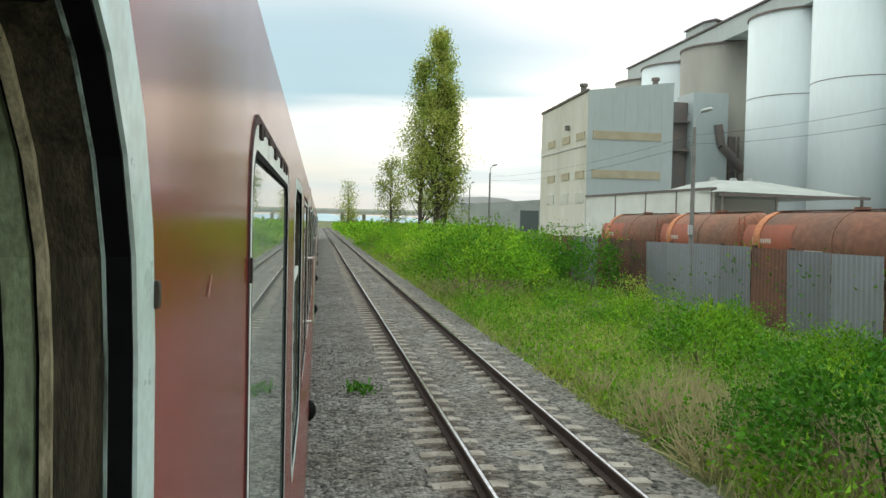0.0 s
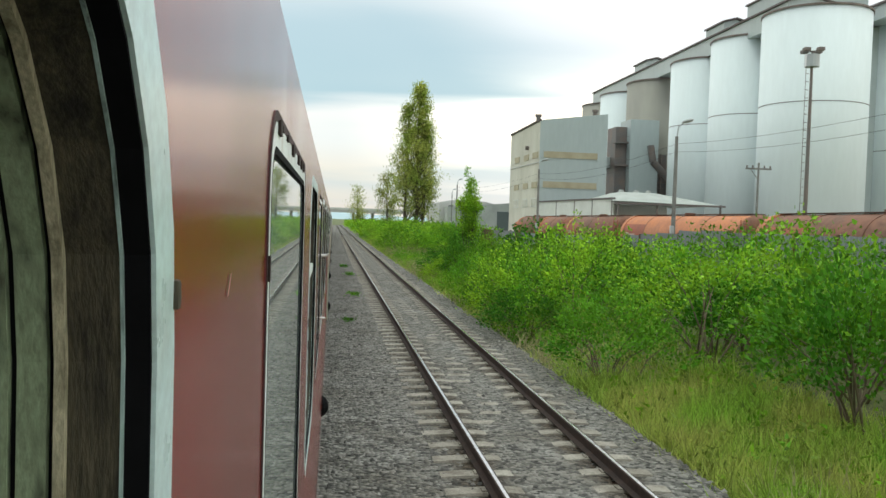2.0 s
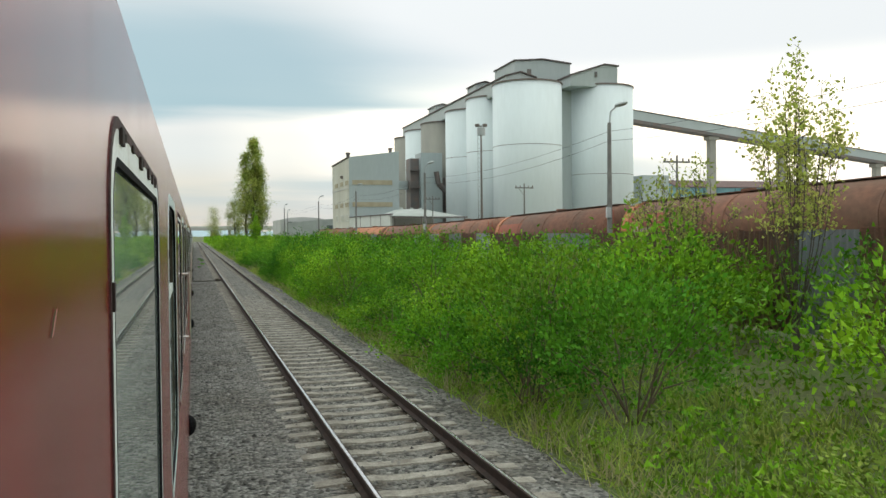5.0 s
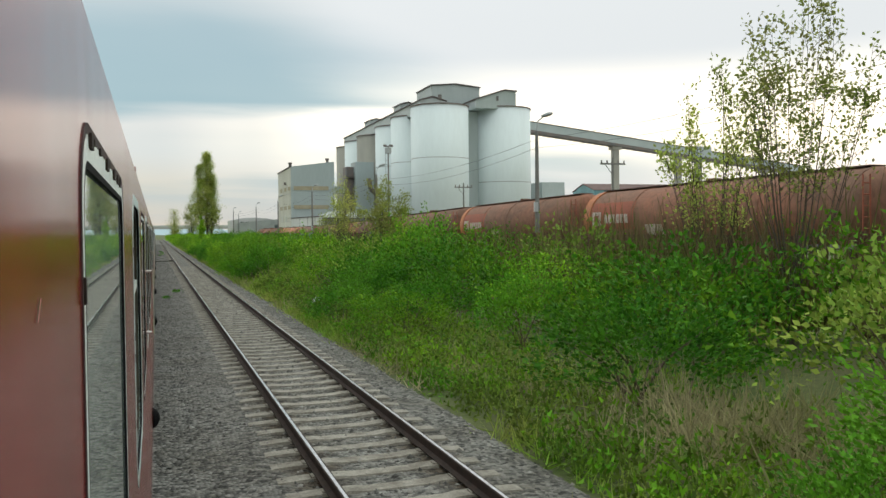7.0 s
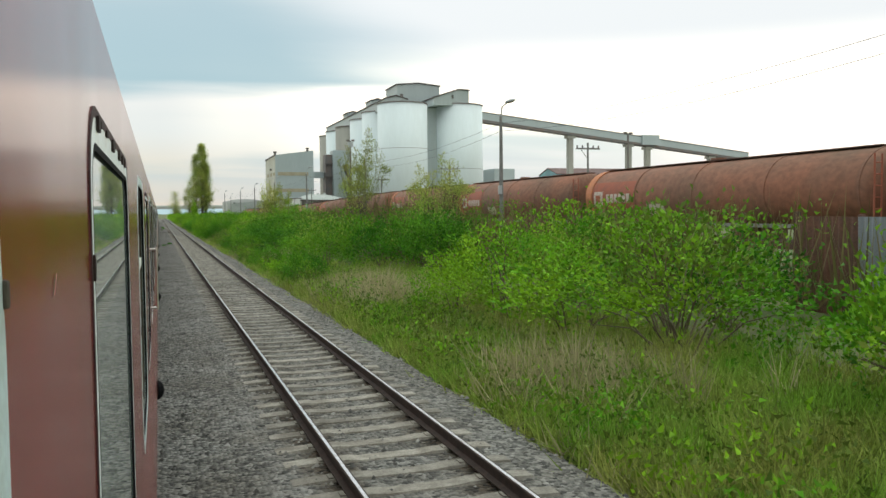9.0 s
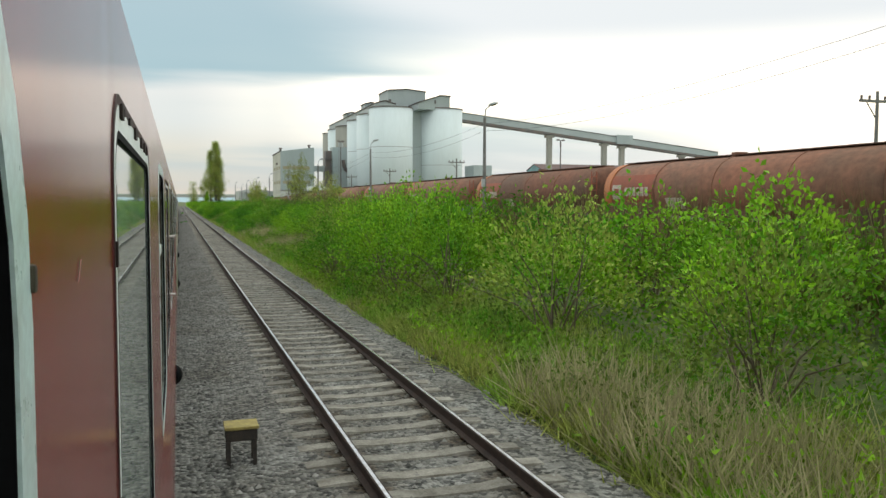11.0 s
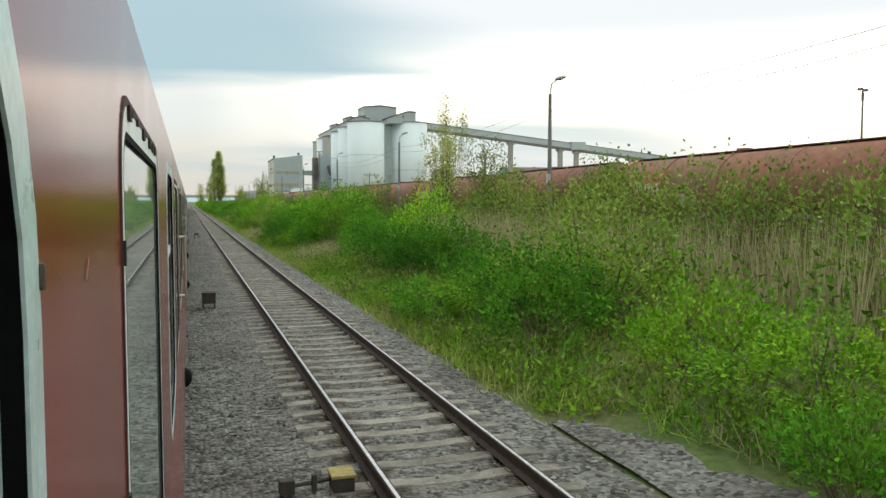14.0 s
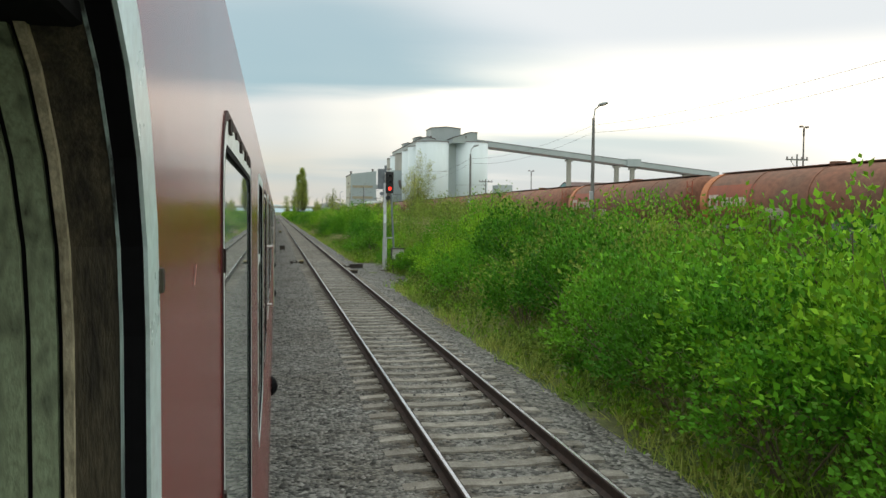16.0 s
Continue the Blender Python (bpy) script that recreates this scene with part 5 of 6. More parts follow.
def signal(x, y):
    zb = ground_z(x, y) - 0.05
    s = empty("railway_signal", Matrix.Translation((x, y, zb)))
    tagged(s, "colour light railway signal on a pale mast showing red", "railway signal")
    top = 4.75 - zb
    part("mast", rod(bmesh.new(), (0, 0, 0), (0, 0, top - 0.5), 0.085, 0.075, n=16), M_SIGNALWHITE, s, "pale galvanised mast", smooth=True)
    part("mast_sleeve", rod(bmesh.new(), (0, 0, 0), (0, 0, 1.75), 0.115, n=16), M_SIGNALWHITE, s)
    lad = bmesh.new()
    rod(lad, (0.50, 0.02, 0), (0.30, 0.02, top - 1.1), 0.03, n=6)
    rod(lad, (0.58, 0.26, 0), (0.38, 0.26, top - 1.1), 0.03, n=6)
    for k in range(10):
        t = k / 10
        rod(lad, (0.49 - 0.15 * t, 0.02, 0.3 + 0.3 * k), (0.57 - 0.15 * t, 0.26, 0.3 + 0.3 * k), 0.016, n=6)
    part("ladder", lad, M_SIGNALGREY, s, "grey service ladder")
    part("bracket", boxed((-0.05, -0.04, 1.72), (0.42, 0.04, 1.78)), M_SIGNALWHITE, s)
    hz = top - 1.02
    head = boxed((0.02, -0.16, hz), (0.42, 0.02, hz + 1.10), 0.05)
    hd = part("signal_head", head, M_SIGNALBLACK, s, "black lamp housing")
    for k, m in enumerate((M_REDLAMP, M_SIGNALBLACK, M_SIGNALBLACK)):
        z = hz + 0.23 + 0.30 * k
        c = rod(bmesh.new(), (0.22, -0.172, z), (0.22, -0.162, z), 0.085, n=18)
        part("lens", c, m, hd, "glowing red lens" if k == 0 else "dark lens")
        v = bmesh.new()
        for i in range(10):
            a, b = math.pi * i / 10, math.pi * (i + 1) / 10
            p = [(0.22 + 0.105 * math.cos(q), yy, z + 0.105 * math.sin(q)) for q in (a, b) for yy in (-0.165, -0.34)]
            vs = [v.verts.new(t) for t in p]
            v.faces.new((vs[0], vs[1], vs[3], vs[2]))
        part("visor", v, M_SIGNALBLACK, hd)
    back = boxed((-0.36, 0.03, hz + 0.22), (0.0, 0.22, hz + 1.25), 0.04)
    part("rear_head", back, M_SIGNALGREY, s, "grey back of a second lamp housing")
    part("finial", rod(bmesh.new(), (0.03, 0.05, hz + 1.05), (0.03, 0.05, hz + 1.42), 0.06, n=10), M_SIGNALGREY, s)
    part("small_lamp", rod(bmesh.new(), (0.13, -0.22, hz - 0.24), (0.13, 0.05, hz - 0.24), 0.12, n=16), M_SIGNALBLACK, s)
    part("small_lamp", rod(bmesh.new(), (-0.16, -0.05, hz - 0.02), (-0.16, 0.2, hz - 0.02), 0.10, n=16), M_SIGNALGREY, s)
    part("white_plate", boxed((-0.06, -0.105, 2.5), (0.06, -0.09, 2.95)), M_PLASTIC, s)
    part("base", boxed((-0.2, -0.2, -0.1), (0.2, 0.2, 0.12), 0.02), M_SLEEPER, s)
    return s


signal(5.50, -234.5)


def cabinet(x, y):
    zb = ground_z(x, y) - 0.05
    c = empty("relay_cabinet", Matrix.Translation((x, y, zb)))
    tagged(c, "small pale trackside cabinet with a round dark opening on legs", "cabinet")
    part("body", boxed((-0.28, -0.2, 0.72), (0.28, 0.2, 1.22), 0.02), M_BOXWHITE, c)
    part("lid", boxed((-0.31, -0.23, 1.22), (0.31, 0.23, 1.26), 0.01), M_BOXDARK, c)
    part("opening", rod(bmesh.new(), (0, -0.215, 0.86), (0, -0.20, 0.86), 0.13, n=20), M_BOXDARK, c)
    part("side", boxed((-0.295, -0.19, 0.73), (-0.282, 0.19, 1.21)), M_BOXDARK, c)
    for px, py in ((-0.22, -0.14), (0.22, -0.14), (-0.22, 0.14), (0.22, 0.14)):
        part("leg", boxed((px - 0.03, py - 0.03, -0.05), (px + 0.03, py + 0.03, 0.72)), M_BOXDARK, c)
    return c


cabinet(5.95, -235.9)


def track_box(x, y, w, d, h, lid, label, legs=0.0, z0=-0.12):
    b = empty("track_box", Matrix.Translation((x, y, z0)))
    tagged(b, label, "trackside box")
    part("body", boxed((-w / 2, -d / 2, legs), (w / 2, d / 2, legs + h), 0.015), M_BOXDARK, b)
    part("lid", boxed((-w / 2 - 0.015, -d / 2 - 0.015, legs + h), (w / 2 + 0.015, d / 2 + 0.015, legs + h + 0.035), 0.01), lid, b)
    if legs:
        for sx in (-1, 1):
            for sy in (-1, 1):
                part("leg", boxed((sx * (w / 2 - 0.03) - 0.02, sy * (d / 2 - 0.03) - 0.02, -0.05), (sx * (w / 2 - 0.03) + 0.02, sy * (d / 2 - 0.03) + 0.02, legs)), M_BOXDARK, b)
    return b


DARK_BOX = "low dark metal trackside box on the ballast"
track_box(0.62, -171.8, 0.34, 0.30, 0.13, M_BOXYELLOW, "small dark box with a yellow lid on four legs", 0.24)
track_box(0.50, -215.4, 0.36, 0.36, 0.26, M_BOXDARK, DARK_BOX, 0.1)
track_box(4.10, -234.0, 0.62, 0.45, 0.17, M_BOXDARK, DARK_BOX)
track_box(3.62, -237.6, 0.34, 0.26, 0.12, M_BOXBROWN, "small box with a worn brown lid beside the rail")
track_box(1.42, -230.4, 0.22, 0.26, 0.14, M_BOXYELLOW, "small box with a yellowed lid beside the rail")
track_box(1.42, -14.6, 0.24, 0.26, 0.13, M_BOXBROWN, "small box with a worn brown lid beside the rail")


def point_rod(x0, x1, y, label):
    bm = bmesh.new()
    rod(bm, (x0, y, -0.05), (x1, y + 0.05, -0.03), 0.022, n=8)
    box(bm, (x0 - 0.10, y - 0.05, -0.12), (x0 + 0.05, y + 0.07, 0.02), 0.01)
    box(bm, (x0 + 0.22, y - 0.03, -0.12), (x0 + 0.27, y + 0.03, 0.05), 0.005)
    return tagged(part("linkage_rod", bm, M_BOXDARK), label, "linkage rod")


point_rod(0.9, 1.32, -230.4, "dark steel linkage rod running to the rail")


def slack_cable(y):
    """A black cable that lies across the stones to the rail."""
    bm = bmesh.new()
    pts = [Vector((-0.2 + 0.16 * i, y + 0.10 * math.sin(i * 0.9) + 0.05 * math.sin(i * 2.3), -0.105 + 0.02 * (i % 3 == 1))) for i in range(13)]
    for a, b in zip(pts[:-1], pts[1:]):
        rod(bm, a, b, 0.026, n=7)
    box(bm, (1.50, y - 0.10, -0.14), (1.68, y + 0.12, 0.0), 0.015)
    return tagged(part("cable", bm, M_BOXDARK), "black cable lying across the ballast to the rail", "cable")


slack_cable(-14.5)
point_rod(3.5, 4.0, -233.9, "dark steel linkage rod running to the rail")


def litter(x, y, s, label, tilt):
    """A crumpled white plastic bag or canister."""
    bm = bmesh.new()
    bmesh.ops.create_icosphere(bm, subdivisions=3, radius=0.2 * s)
    for v in bm.verts:
        k = 1 + 0.55 * noise.noise(v.co * (9 / s)) + 0.25 * noise.noise(v.co * (24 / s))
        v.co = Vector((v.co.x * k * 0.75, v.co.y * k * 0.6, v.co.z * k * 1.5))
    ob = part("litter", bm, M_PLASTIC, at=pose(x, y, ground_z(x, y) + 0.22, tilt, 20, 30))
    return tagged(ob, label, "litter")


litter(5.9, -72.3, 1.0, "crumpled white plastic bag lying in the weeds", 35)
litter(5.75, -203.2, 0.5, "white plastic rubbish lying in the weeds", 80)

# ---- far distance ----


def bridge():
    b = empty("road_bridge", Matrix.Translation((0, 0, 0)))
    tagged(b, "distant concrete road bridge across the railway", "bridge")
    part("deck", boxed((-60, 300, 5.0), (60, 308, 6.0)), M_FARWALL, b)
    part("parapet", boxed((-60, 299.8, 6.0), (60, 300.0, 6.8)), M_SHEDWALL, b)
    for x in (-14, -7, 7.5, 15):
        part("pier", boxed((x, 302, -1), (x + 1.0, 306, 5.0)), M_CONC, b)
    return b


bridge()


# far ridge; its haze is only the pale blue of M_HILL
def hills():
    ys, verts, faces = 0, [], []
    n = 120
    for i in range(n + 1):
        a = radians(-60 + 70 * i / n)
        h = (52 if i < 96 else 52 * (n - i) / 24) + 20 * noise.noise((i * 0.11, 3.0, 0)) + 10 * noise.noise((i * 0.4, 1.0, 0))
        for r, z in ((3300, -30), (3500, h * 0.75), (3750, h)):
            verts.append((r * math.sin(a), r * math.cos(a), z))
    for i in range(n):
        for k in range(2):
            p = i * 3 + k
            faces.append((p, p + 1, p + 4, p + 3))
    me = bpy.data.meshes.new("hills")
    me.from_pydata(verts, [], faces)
    return tagged(part("backdrop_hills", me, M_HILL), "hills on the horizon, tinted pale blue for haze", "hills", kind="structure")


hills()

# ---- vegetation ----


TOPS = {}


def bush_meshes(name, seed, r, h, clumps, per, leaf, mat, spread=0.17):
    """Foliage in lumpy clumps on a dome, and stems that carry it."""
    rg = np.random.default_rng(seed)
    d = unit(rg.normal(0, 1, (clumps, 3)) * (1, 1, 0.9))
    d[:, 2] = np.abs(d[:, 2]) * 1.05 - 0.12
    lump = np.array([1 + 0.55 * noise.noise((v[0] * 1.9 + seed, v[1] * 1.9, v[2] * 1.9)) for v in d])
    rad = rg.uniform(0.45, 1.0, clumps) ** 0.5 * lump
    c = d * rad[:, None] * (r, r, h * 0.62) + (0, 0, h * 0.40)
    c[:, 2] = np.maximum(c[:, 2], 0.08)
    # each clump is a leafy shoot that grows outwards and up
    grow = unit(unit(c - (0, 0, h * 0.25)) + (0, 0, 0.45) + rg.normal(0, 0.25, (clumps, 3))) * rg.uniform(0.15, 0.55, (clumps, 1))
    along = rg.uniform(-0.5, 1.0, (clumps * per, 1))
    at = np.repeat(c, per, 0) + np.repeat(grow, per, 0) * along + rg.normal(0, 1, (clumps * per, 3)) * (spread, spread, spread * 0.7) * (1.25 - 0.6 * along)
    out = np.repeat(unit(c - (0, 0, h * 0.25)), per, 0) + (0, 0, 0.15)
    fol = leaves_mesh(name, rg, at, out, leaf, leaf * 0.6)
    fol.materials.append(mat)
    TOPS[fol.name] = float(np.percentile(at[:, 2], 99.3)) + leaf
    bm = bmesh.new()
    for k in rg.choice(clumps, 11, replace=False):
        base = Vector((rg.normal(0, 0.15), rg.normal(0, 0.15), -0.15))
        tip = Vector(c[k])
        mid = base.lerp(tip, 0.5) + Vector((0, 0, 0.12 * h))
        rod(bm, base, mid, 0.022, 0.015, n=5, caps=False)
        rod(bm, mid, tip, 0.015, 0.006, n=5, caps=False)
    stems = mesh_of(bm, name + "_stems")
    stems.materials.append(M_TWIG)
    return fol, stems


KINDS = [(1.6, 2.6, 210, M_LEAF, 0.19, "bright green leafy bush"), (1.9, 3.1, 240, M_LEAF, 0.20, "tall bright green leafy bush"),
         (1.3, 1.7, 150, M_LEAF, 0.17, "low bright green leafy bush"), (1.5, 2.5, 170, M_LEAF_B, 0.22, "thin dull green bush with visible twigs"),
         (1.5, 2.3, 190, M_LEAF_C, 0.18, "dense dark green bush"), (1.2, 1.3, 140, M_LEAF_C, 0.16, "low dark green bush")]
# fine foliage for the bushes beside the track, coarser for those behind them
BUSHES, BACK_BUSHES = [], []
for k, (r, h, clumps, mat, spread, words) in enumerate(KINDS):
    few = 0.7 if k == 3 else 1.0
    BUSHES.append((bush_meshes("bush_leaves", k + 1, r, h, int(clumps * 0.85), int(20 * few), 0.100, mat, spread * 0.60), words))
    BACK_BUSHES.append((bush_meshes("back_bush_leaves", k + 11, r, h, int(clumps * 0.85), int(11 * few), 0.128, mat, spread * 0.66), words))


def clear_verge(x, y):
    """Stretches where only grass and weeds grow beside the ballast."""
    spots = ((-178, -158, 0, 6.8), (-78, -67, 0, 6.8), (-133, -107, 0, 8.6), (-142, -129, 0, 7.8), (-206, -193, 0, 6.9), (-214, -206, 0, 6.2),
             (-9, -1, 0, 6.6), (1, 6.5, 0, 6.3), (17.5, 23.5, 0, 6.5), (-96, -88, 0, 6.6), (-244, -232, 0, 7.4), (-229, -206, 8.8, 12.8), (-118, -111, 8.0, 12.0))
    return any(a < y < b and near < x < far for a, b, near, far in spots)


def dark_stretch(x, y):
    """Places beside the line where the dark kinds of shrub grow."""
    return x < 9.6 and any(a < y < b for a, b in ((-82, -69), (-187, -175), (-215, -203), (-255, -244), (-10, -3), (-20, -9), (-30, -26), (8, 12)))


def bare_verge(x, y):
    """The stony shoulder by the signal, trodden bare."""
    return -243.5 < y < -228.5 and x < 5.55 - 0.25 * math.sin(y * 0.9)


def slope_top(x, y):
    """The shrubs of some stretches rise gradually away from the line."""
    return 0.9 + 0.42 * (x - 4.6) if -108 < y < -58 else 9.0


def plant(k, x, y, s, turn, label, limit=3.2):
    limit = min(limit, slope_top(x, y)) if limit <= 3.5 else limit
    (fol, stems), _ = (BUSHES if (x < 8.3 or limit > 3.5) and y < 36 else BACK_BUSHES)[k]
    z = ground_z(x, y) - 0.06
    top = TOPS[fol.name]
    sz = min(s * random.uniform(0.95, 1.25), (limit * random.uniform(0.74 if y > -130 else 0.86, 1.03) - z) / top)
    b = part("bush", fol, None, at=pose(x, y, z, 0, 0, turn) @ Matrix.Diagonal((s, s, sz, 1)))
    part("branchwork", stems, None, b)
    return tagged(b, label + " growing beside the railway", "bush", "bushes along the line")


random.seed(21)
# stretches of the verge: from y, to y, inner edge x, height factor, weights of the kinds
STRETCHES = [
    (-275, -246, 5.2, 1.10, (2, 2, 1, 4, 5, 2)),
    (-246, -226, 6.6, 0.95, (3, 2, 3, 1, 1, 1)),
    (-226, -196, 5.3, 1.0, (4, 3, 3, 2, 1, 1)),
    (-196, -150, 5.0, 1.08, (4, 3, 2, 1, 2, 1)),
    (-150, -112, 5.5, 0.98, (3, 2, 3, 2, 2, 2)),
    (-112, -80, 5.2, 0.98, (2, 2, 2, 3, 4, 2)),
    (-80, -56, 5.4, 1.02, (1, 2, 2, 4, 4, 1)),
    (-56, 26, 4.7, 1.05, (4, 4, 2, 1, 3, 2)),
    (26, 50, 7.4, 0.52, (1, 0, 4, 3, 0, 2)),
    (50, 74, 5.0, 1.08, (4, 4, 1, 1, 3, 1)),
    (74, 114, 4.9, 0.95, (4, 3, 2, 2, 1, 1)),
]
count = 0
for y0, y1, edge, tall, weights in STRETCHES:
    n = int((y1 - y0) * 0.72)
    for i in range(n):
        y = y0 + (y1 - y0) * (i + random.random()) / n
        depth = (i % 4 + random.random() * 0.8) / 4.4
        x = edge + depth * (12.8 - edge) * 0.98
        k = random.choices(range(6), weights)[0]
        s = tall * random.uniform(0.72, 1.15) * (0.78 if depth < 0.2 else 1.08 if depth > 0.6 else 1.0)
        if x - 1.5 * s < 4.15:
            x = 4.15 + 1.5 * s
        if clear_verge(x, y) or bare_verge(x - 0.9 * s, y):
            continue
        if dark_stretch(x, y):
            k = 5 if k == 2 else k if random.random() < 0.3 else 4
        plant(k, x, y, s, random.uniform(0, 360), BUSHES[k][1], 3.0 if y > -60 else 3.2 if y > -130 else 3.5)
        count += 1

# a low dense row close against the ballast
for i in range(32):
    k = random.choices((0, 2, 4), (3, 2, 3))[0]
    y = -55 + 2.4 * i + random.uniform(-0.9, 0.9)
    if i % 5 != 3 and not clear_verge(5.2, y):
        plant(k, random.uniform(5.0, 5.7), y, random.uniform(0.45, 0.9), random.uniform(0, 360), BUSHES[k][1], random.uniform(1.2, 2.2))
for k, x, y, s in ((4, 5.9, -263.0, 0.85), (4, 5.7, -265.6, 0.85), (4, 5.6, -268.2, 0.80), (4, 5.8, -270.6, 0.80), (4, 7.2, -264.4, 0.95), (4, 7.3, -267.4, 0.9)):
    plant(k, x, y, s, 50 * k + y, BUSHES[k][1], 2.35)
# single bushes that stand out
for k, x, y, s, lim in ((0, 6.4, 25.4, 0.75, 2.0), (4, 6.0, 28.4, 0.95, 1.75), (0, 5.7, 25.8, 0.6, 1.4), (4, 5.9, 30.2, 0.55, 1.1), (0, 7.8, 24.6, 0.95, 2.4), (2, 6.2, 19.4, 0.85, 1.6), (0, 8.9, 29.5, 0.9, 1.9), (2, 7.4, 33.0, 0.8, 1.2), (2, 8.2, 37.0, 0.8, 1.3),
                        (4, 5.4, -110.4, 0.60, 1.7), (4, 10.3, -112.4, 1.05, 5.0), (4, 11.1, -111.2, 1.1, 4.8), (4, 9.9, -110.4, 1.0, 4.3), (3, 10.9, -109.4, 1.1, 4.6), (1, 8.0, -124.4, 0.95, 2.9), (0, 8.3, -127.2, 1.0, 2.8), (1, 8.7, -130.2, 1.0, 2.9), (0, 7.2, -122.6, 0.7, 1.9), (3, 6.7, -255.6, 1.0, 2.3), (4, 6.9, -258.4, 1.0, 2.5), (4, 7.3, -261.0, 1.0, 2.5), (4, 6.3, -266.4, 0.95, 2.3), (4, 6.6, -269.4, 1.0, 2.5), (4, 8.4, -268.0, 1.1, 2.9), (4, 8.0, -271.0, 1.1, 2.8), (4, 8.2, -256.6, 1.1, 2.9), (4, 6.6, -181.0, 1.0, 3.0), (4, 8.2, -183.0, 1.2, 3.6), (0, 8.6, -179.6, 1.2, 3.5), (1, 9.2, -186.4, 1.2, 3.9), (4, 6.7, -77.4, 0.8, 1.9), (4, 7.6, -74.6, 0.95, 2.2),
                        (4, 7.9, -206.6, 1.0, 2.2), (4, 8.6, -204.4, 1.1, 2.3), (4, 7.5, -211.6, 0.95, 2.0), (0, 8.3, -209.4, 1.0, 2.3), (4, 8.4, -213.0, 1.05, 2.3),
                        (4, 7.6, -220.6, 0.95, 2.1), (0, 8.3, -222.6, 1.0, 2.2), (2, 6.25, -237.3, 0.62, 1.05), (0, 6.6, -239.0, 0.7, 1.3), (2, 7.1, -237.2, 0.8, 1.5), (0, 7.4, -240.6, 0.8, 1.7),
                        (0, 10.4, -72.6, 1.2, 3.7), (3, 11.2, -70.2, 1.25, 3.8), (4, 13.0, -62.0, 1.4, 4.4),
                        (4, 6.1, -13.4, 1.0, 2.7), (4, 6.0, -15.8, 0.95, 2.6), (4, 7.4, -12.0, 1.15, 3.1), (4, 7.6, -15.0, 1.15, 3.1), (4, 5.9, -11.0, 0.9, 2.4), (1, 9.0, -13.4, 1.2, 3.3),
                        (0, 6.3, -190.8, 0.8, 1.8), (4, 7.1, -192.4, 0.95, 2.2), (0, 7.8, -190.0, 1.0, 2.5), (4, 6.1, -188.2, 0.8, 1.9), (4, 7.5, -187.6, 1.0, 2.5), (0, 7.0, -221.4, 0.95, 1.9), (4, 6.9, -223.4, 0.9, 1.8)):
    plant(k, x, y, s, 50 * k + y, BUSHES[k][1], lim)
for i in range(13):
    plant(3, 11.6 + 1.5 * random.random(), -236 + 2.6 * i, random.uniform(1.2, 1.5), random.uniform(0, 360), BUSHES[3][1], 4.1)
plant(4, 9.4, -136.5, 1.1, 30, BUSHES[4][1], 3.0)
for k, x, y, s in ((2, 6.6, -238.4, 0.75), (2, 7.4, -240.0, 0.85), (0, 8.2, -241.5, 0.95), (5, 6.3, -241.4, 0.6), (2, 7.0, -242.6, 0.95), (0, 7.9, -244.2, 0.9), (2, 6.7, -245.4, 0.8), (2, 6.9, -236.9, 0.55), (5, 6.0, -232.2, 0.6), (0, 7.2, -230.6, 0.8)):
    plant(k, x, y, s, 40 * k, BUSHES[k][1], 1.5)


def low_growth(name, number, seed, y0, y1, size, mat, spread, hi, per, xlo=4.7, xhi=13.0, label="", lean=0.5, thin=-0.18):
    """Weeds or grass as one mass of leaves."""
    rg = np.random.default_rng(seed)
    cx = xlo + (xhi - xlo) * rg.random(number) ** 1.25
    cy = rg.uniform(y0, y1, number)
    keep = np.array([noise.noise((x * 0.35 + seed, y * 0.22, 1.0)) > thin and not bare_verge(x - 0.2, y) for x, y in zip(cx, cy)])
    cx, cy = cx[keep], cy[keep]
    cz = np.array([ground_z(x, y) for x, y in zip(cx, cy)])
    c = np.stack([cx, cy, cz], 1)
    m = len(c)
    at = np.repeat(c, per, 0) + rg.normal(0, 1, (m * per, 3)) * (spread, spread, 0)
    at[:, 2] += rg.uniform(0, hi, m * per) * np.repeat(rg.uniform(0.3, 1.0, m), per)
    toward = rg.normal(0, lean, (m * per, 3)) + (0, 0, 1.1)
    me = leaves_mesh(name, rg, at, toward, size[0], size[1], True)
    return tagged(part(name, me, mat), label, "weeds", kind="stuff")


low_growth("weeds", 9000, 31, -276, 110, (0.12, 0.075), M_LEAF, 0.12, 0.55, 14, label="knee-high green weeds covering the verge", lean=0.9, thin=-0.4)
low_growth("dull_weeds", 7000, 32, -276, 110, (0.12, 0.07), M_LEAF_B, 0.14, 0.50, 12, label="dull green weeds covering the verge", lean=0.9, thin=-0.3)
low_growth("tall_weeds", 3600, 36, 6, 54, (0.09, 0.055), M_LEAF, 0.16, 1.15, 16, 4.6, 13.0, "waist-high green weeds on the open ground", 0.9, -0.3)
low_growth("verge_weeds", 5000, 38, -276, -58, (0.11, 0.07), M_LEAF_B, 0.12, 0.80, 14, 4.8, 7.0, "rank dull green weeds close beside the ballast", 0.9, -0.35)
low_growth("bright_verge_weeds", 3600, 39, -246, -58, (0.11, 0.07), M_LEAF, 0.12, 0.75, 14, 4.8, 7.0, "rank bright green weeds close beside the ballast", 0.9, -0.1)
low_growth("grass", 17000, 33, -276, 110, (0.42, 0.028), M_GRASS, 0.12, 0.05, 9, 4.5, 8.5, "long green grass along the edge of the ballast", 0.45, -0.3)
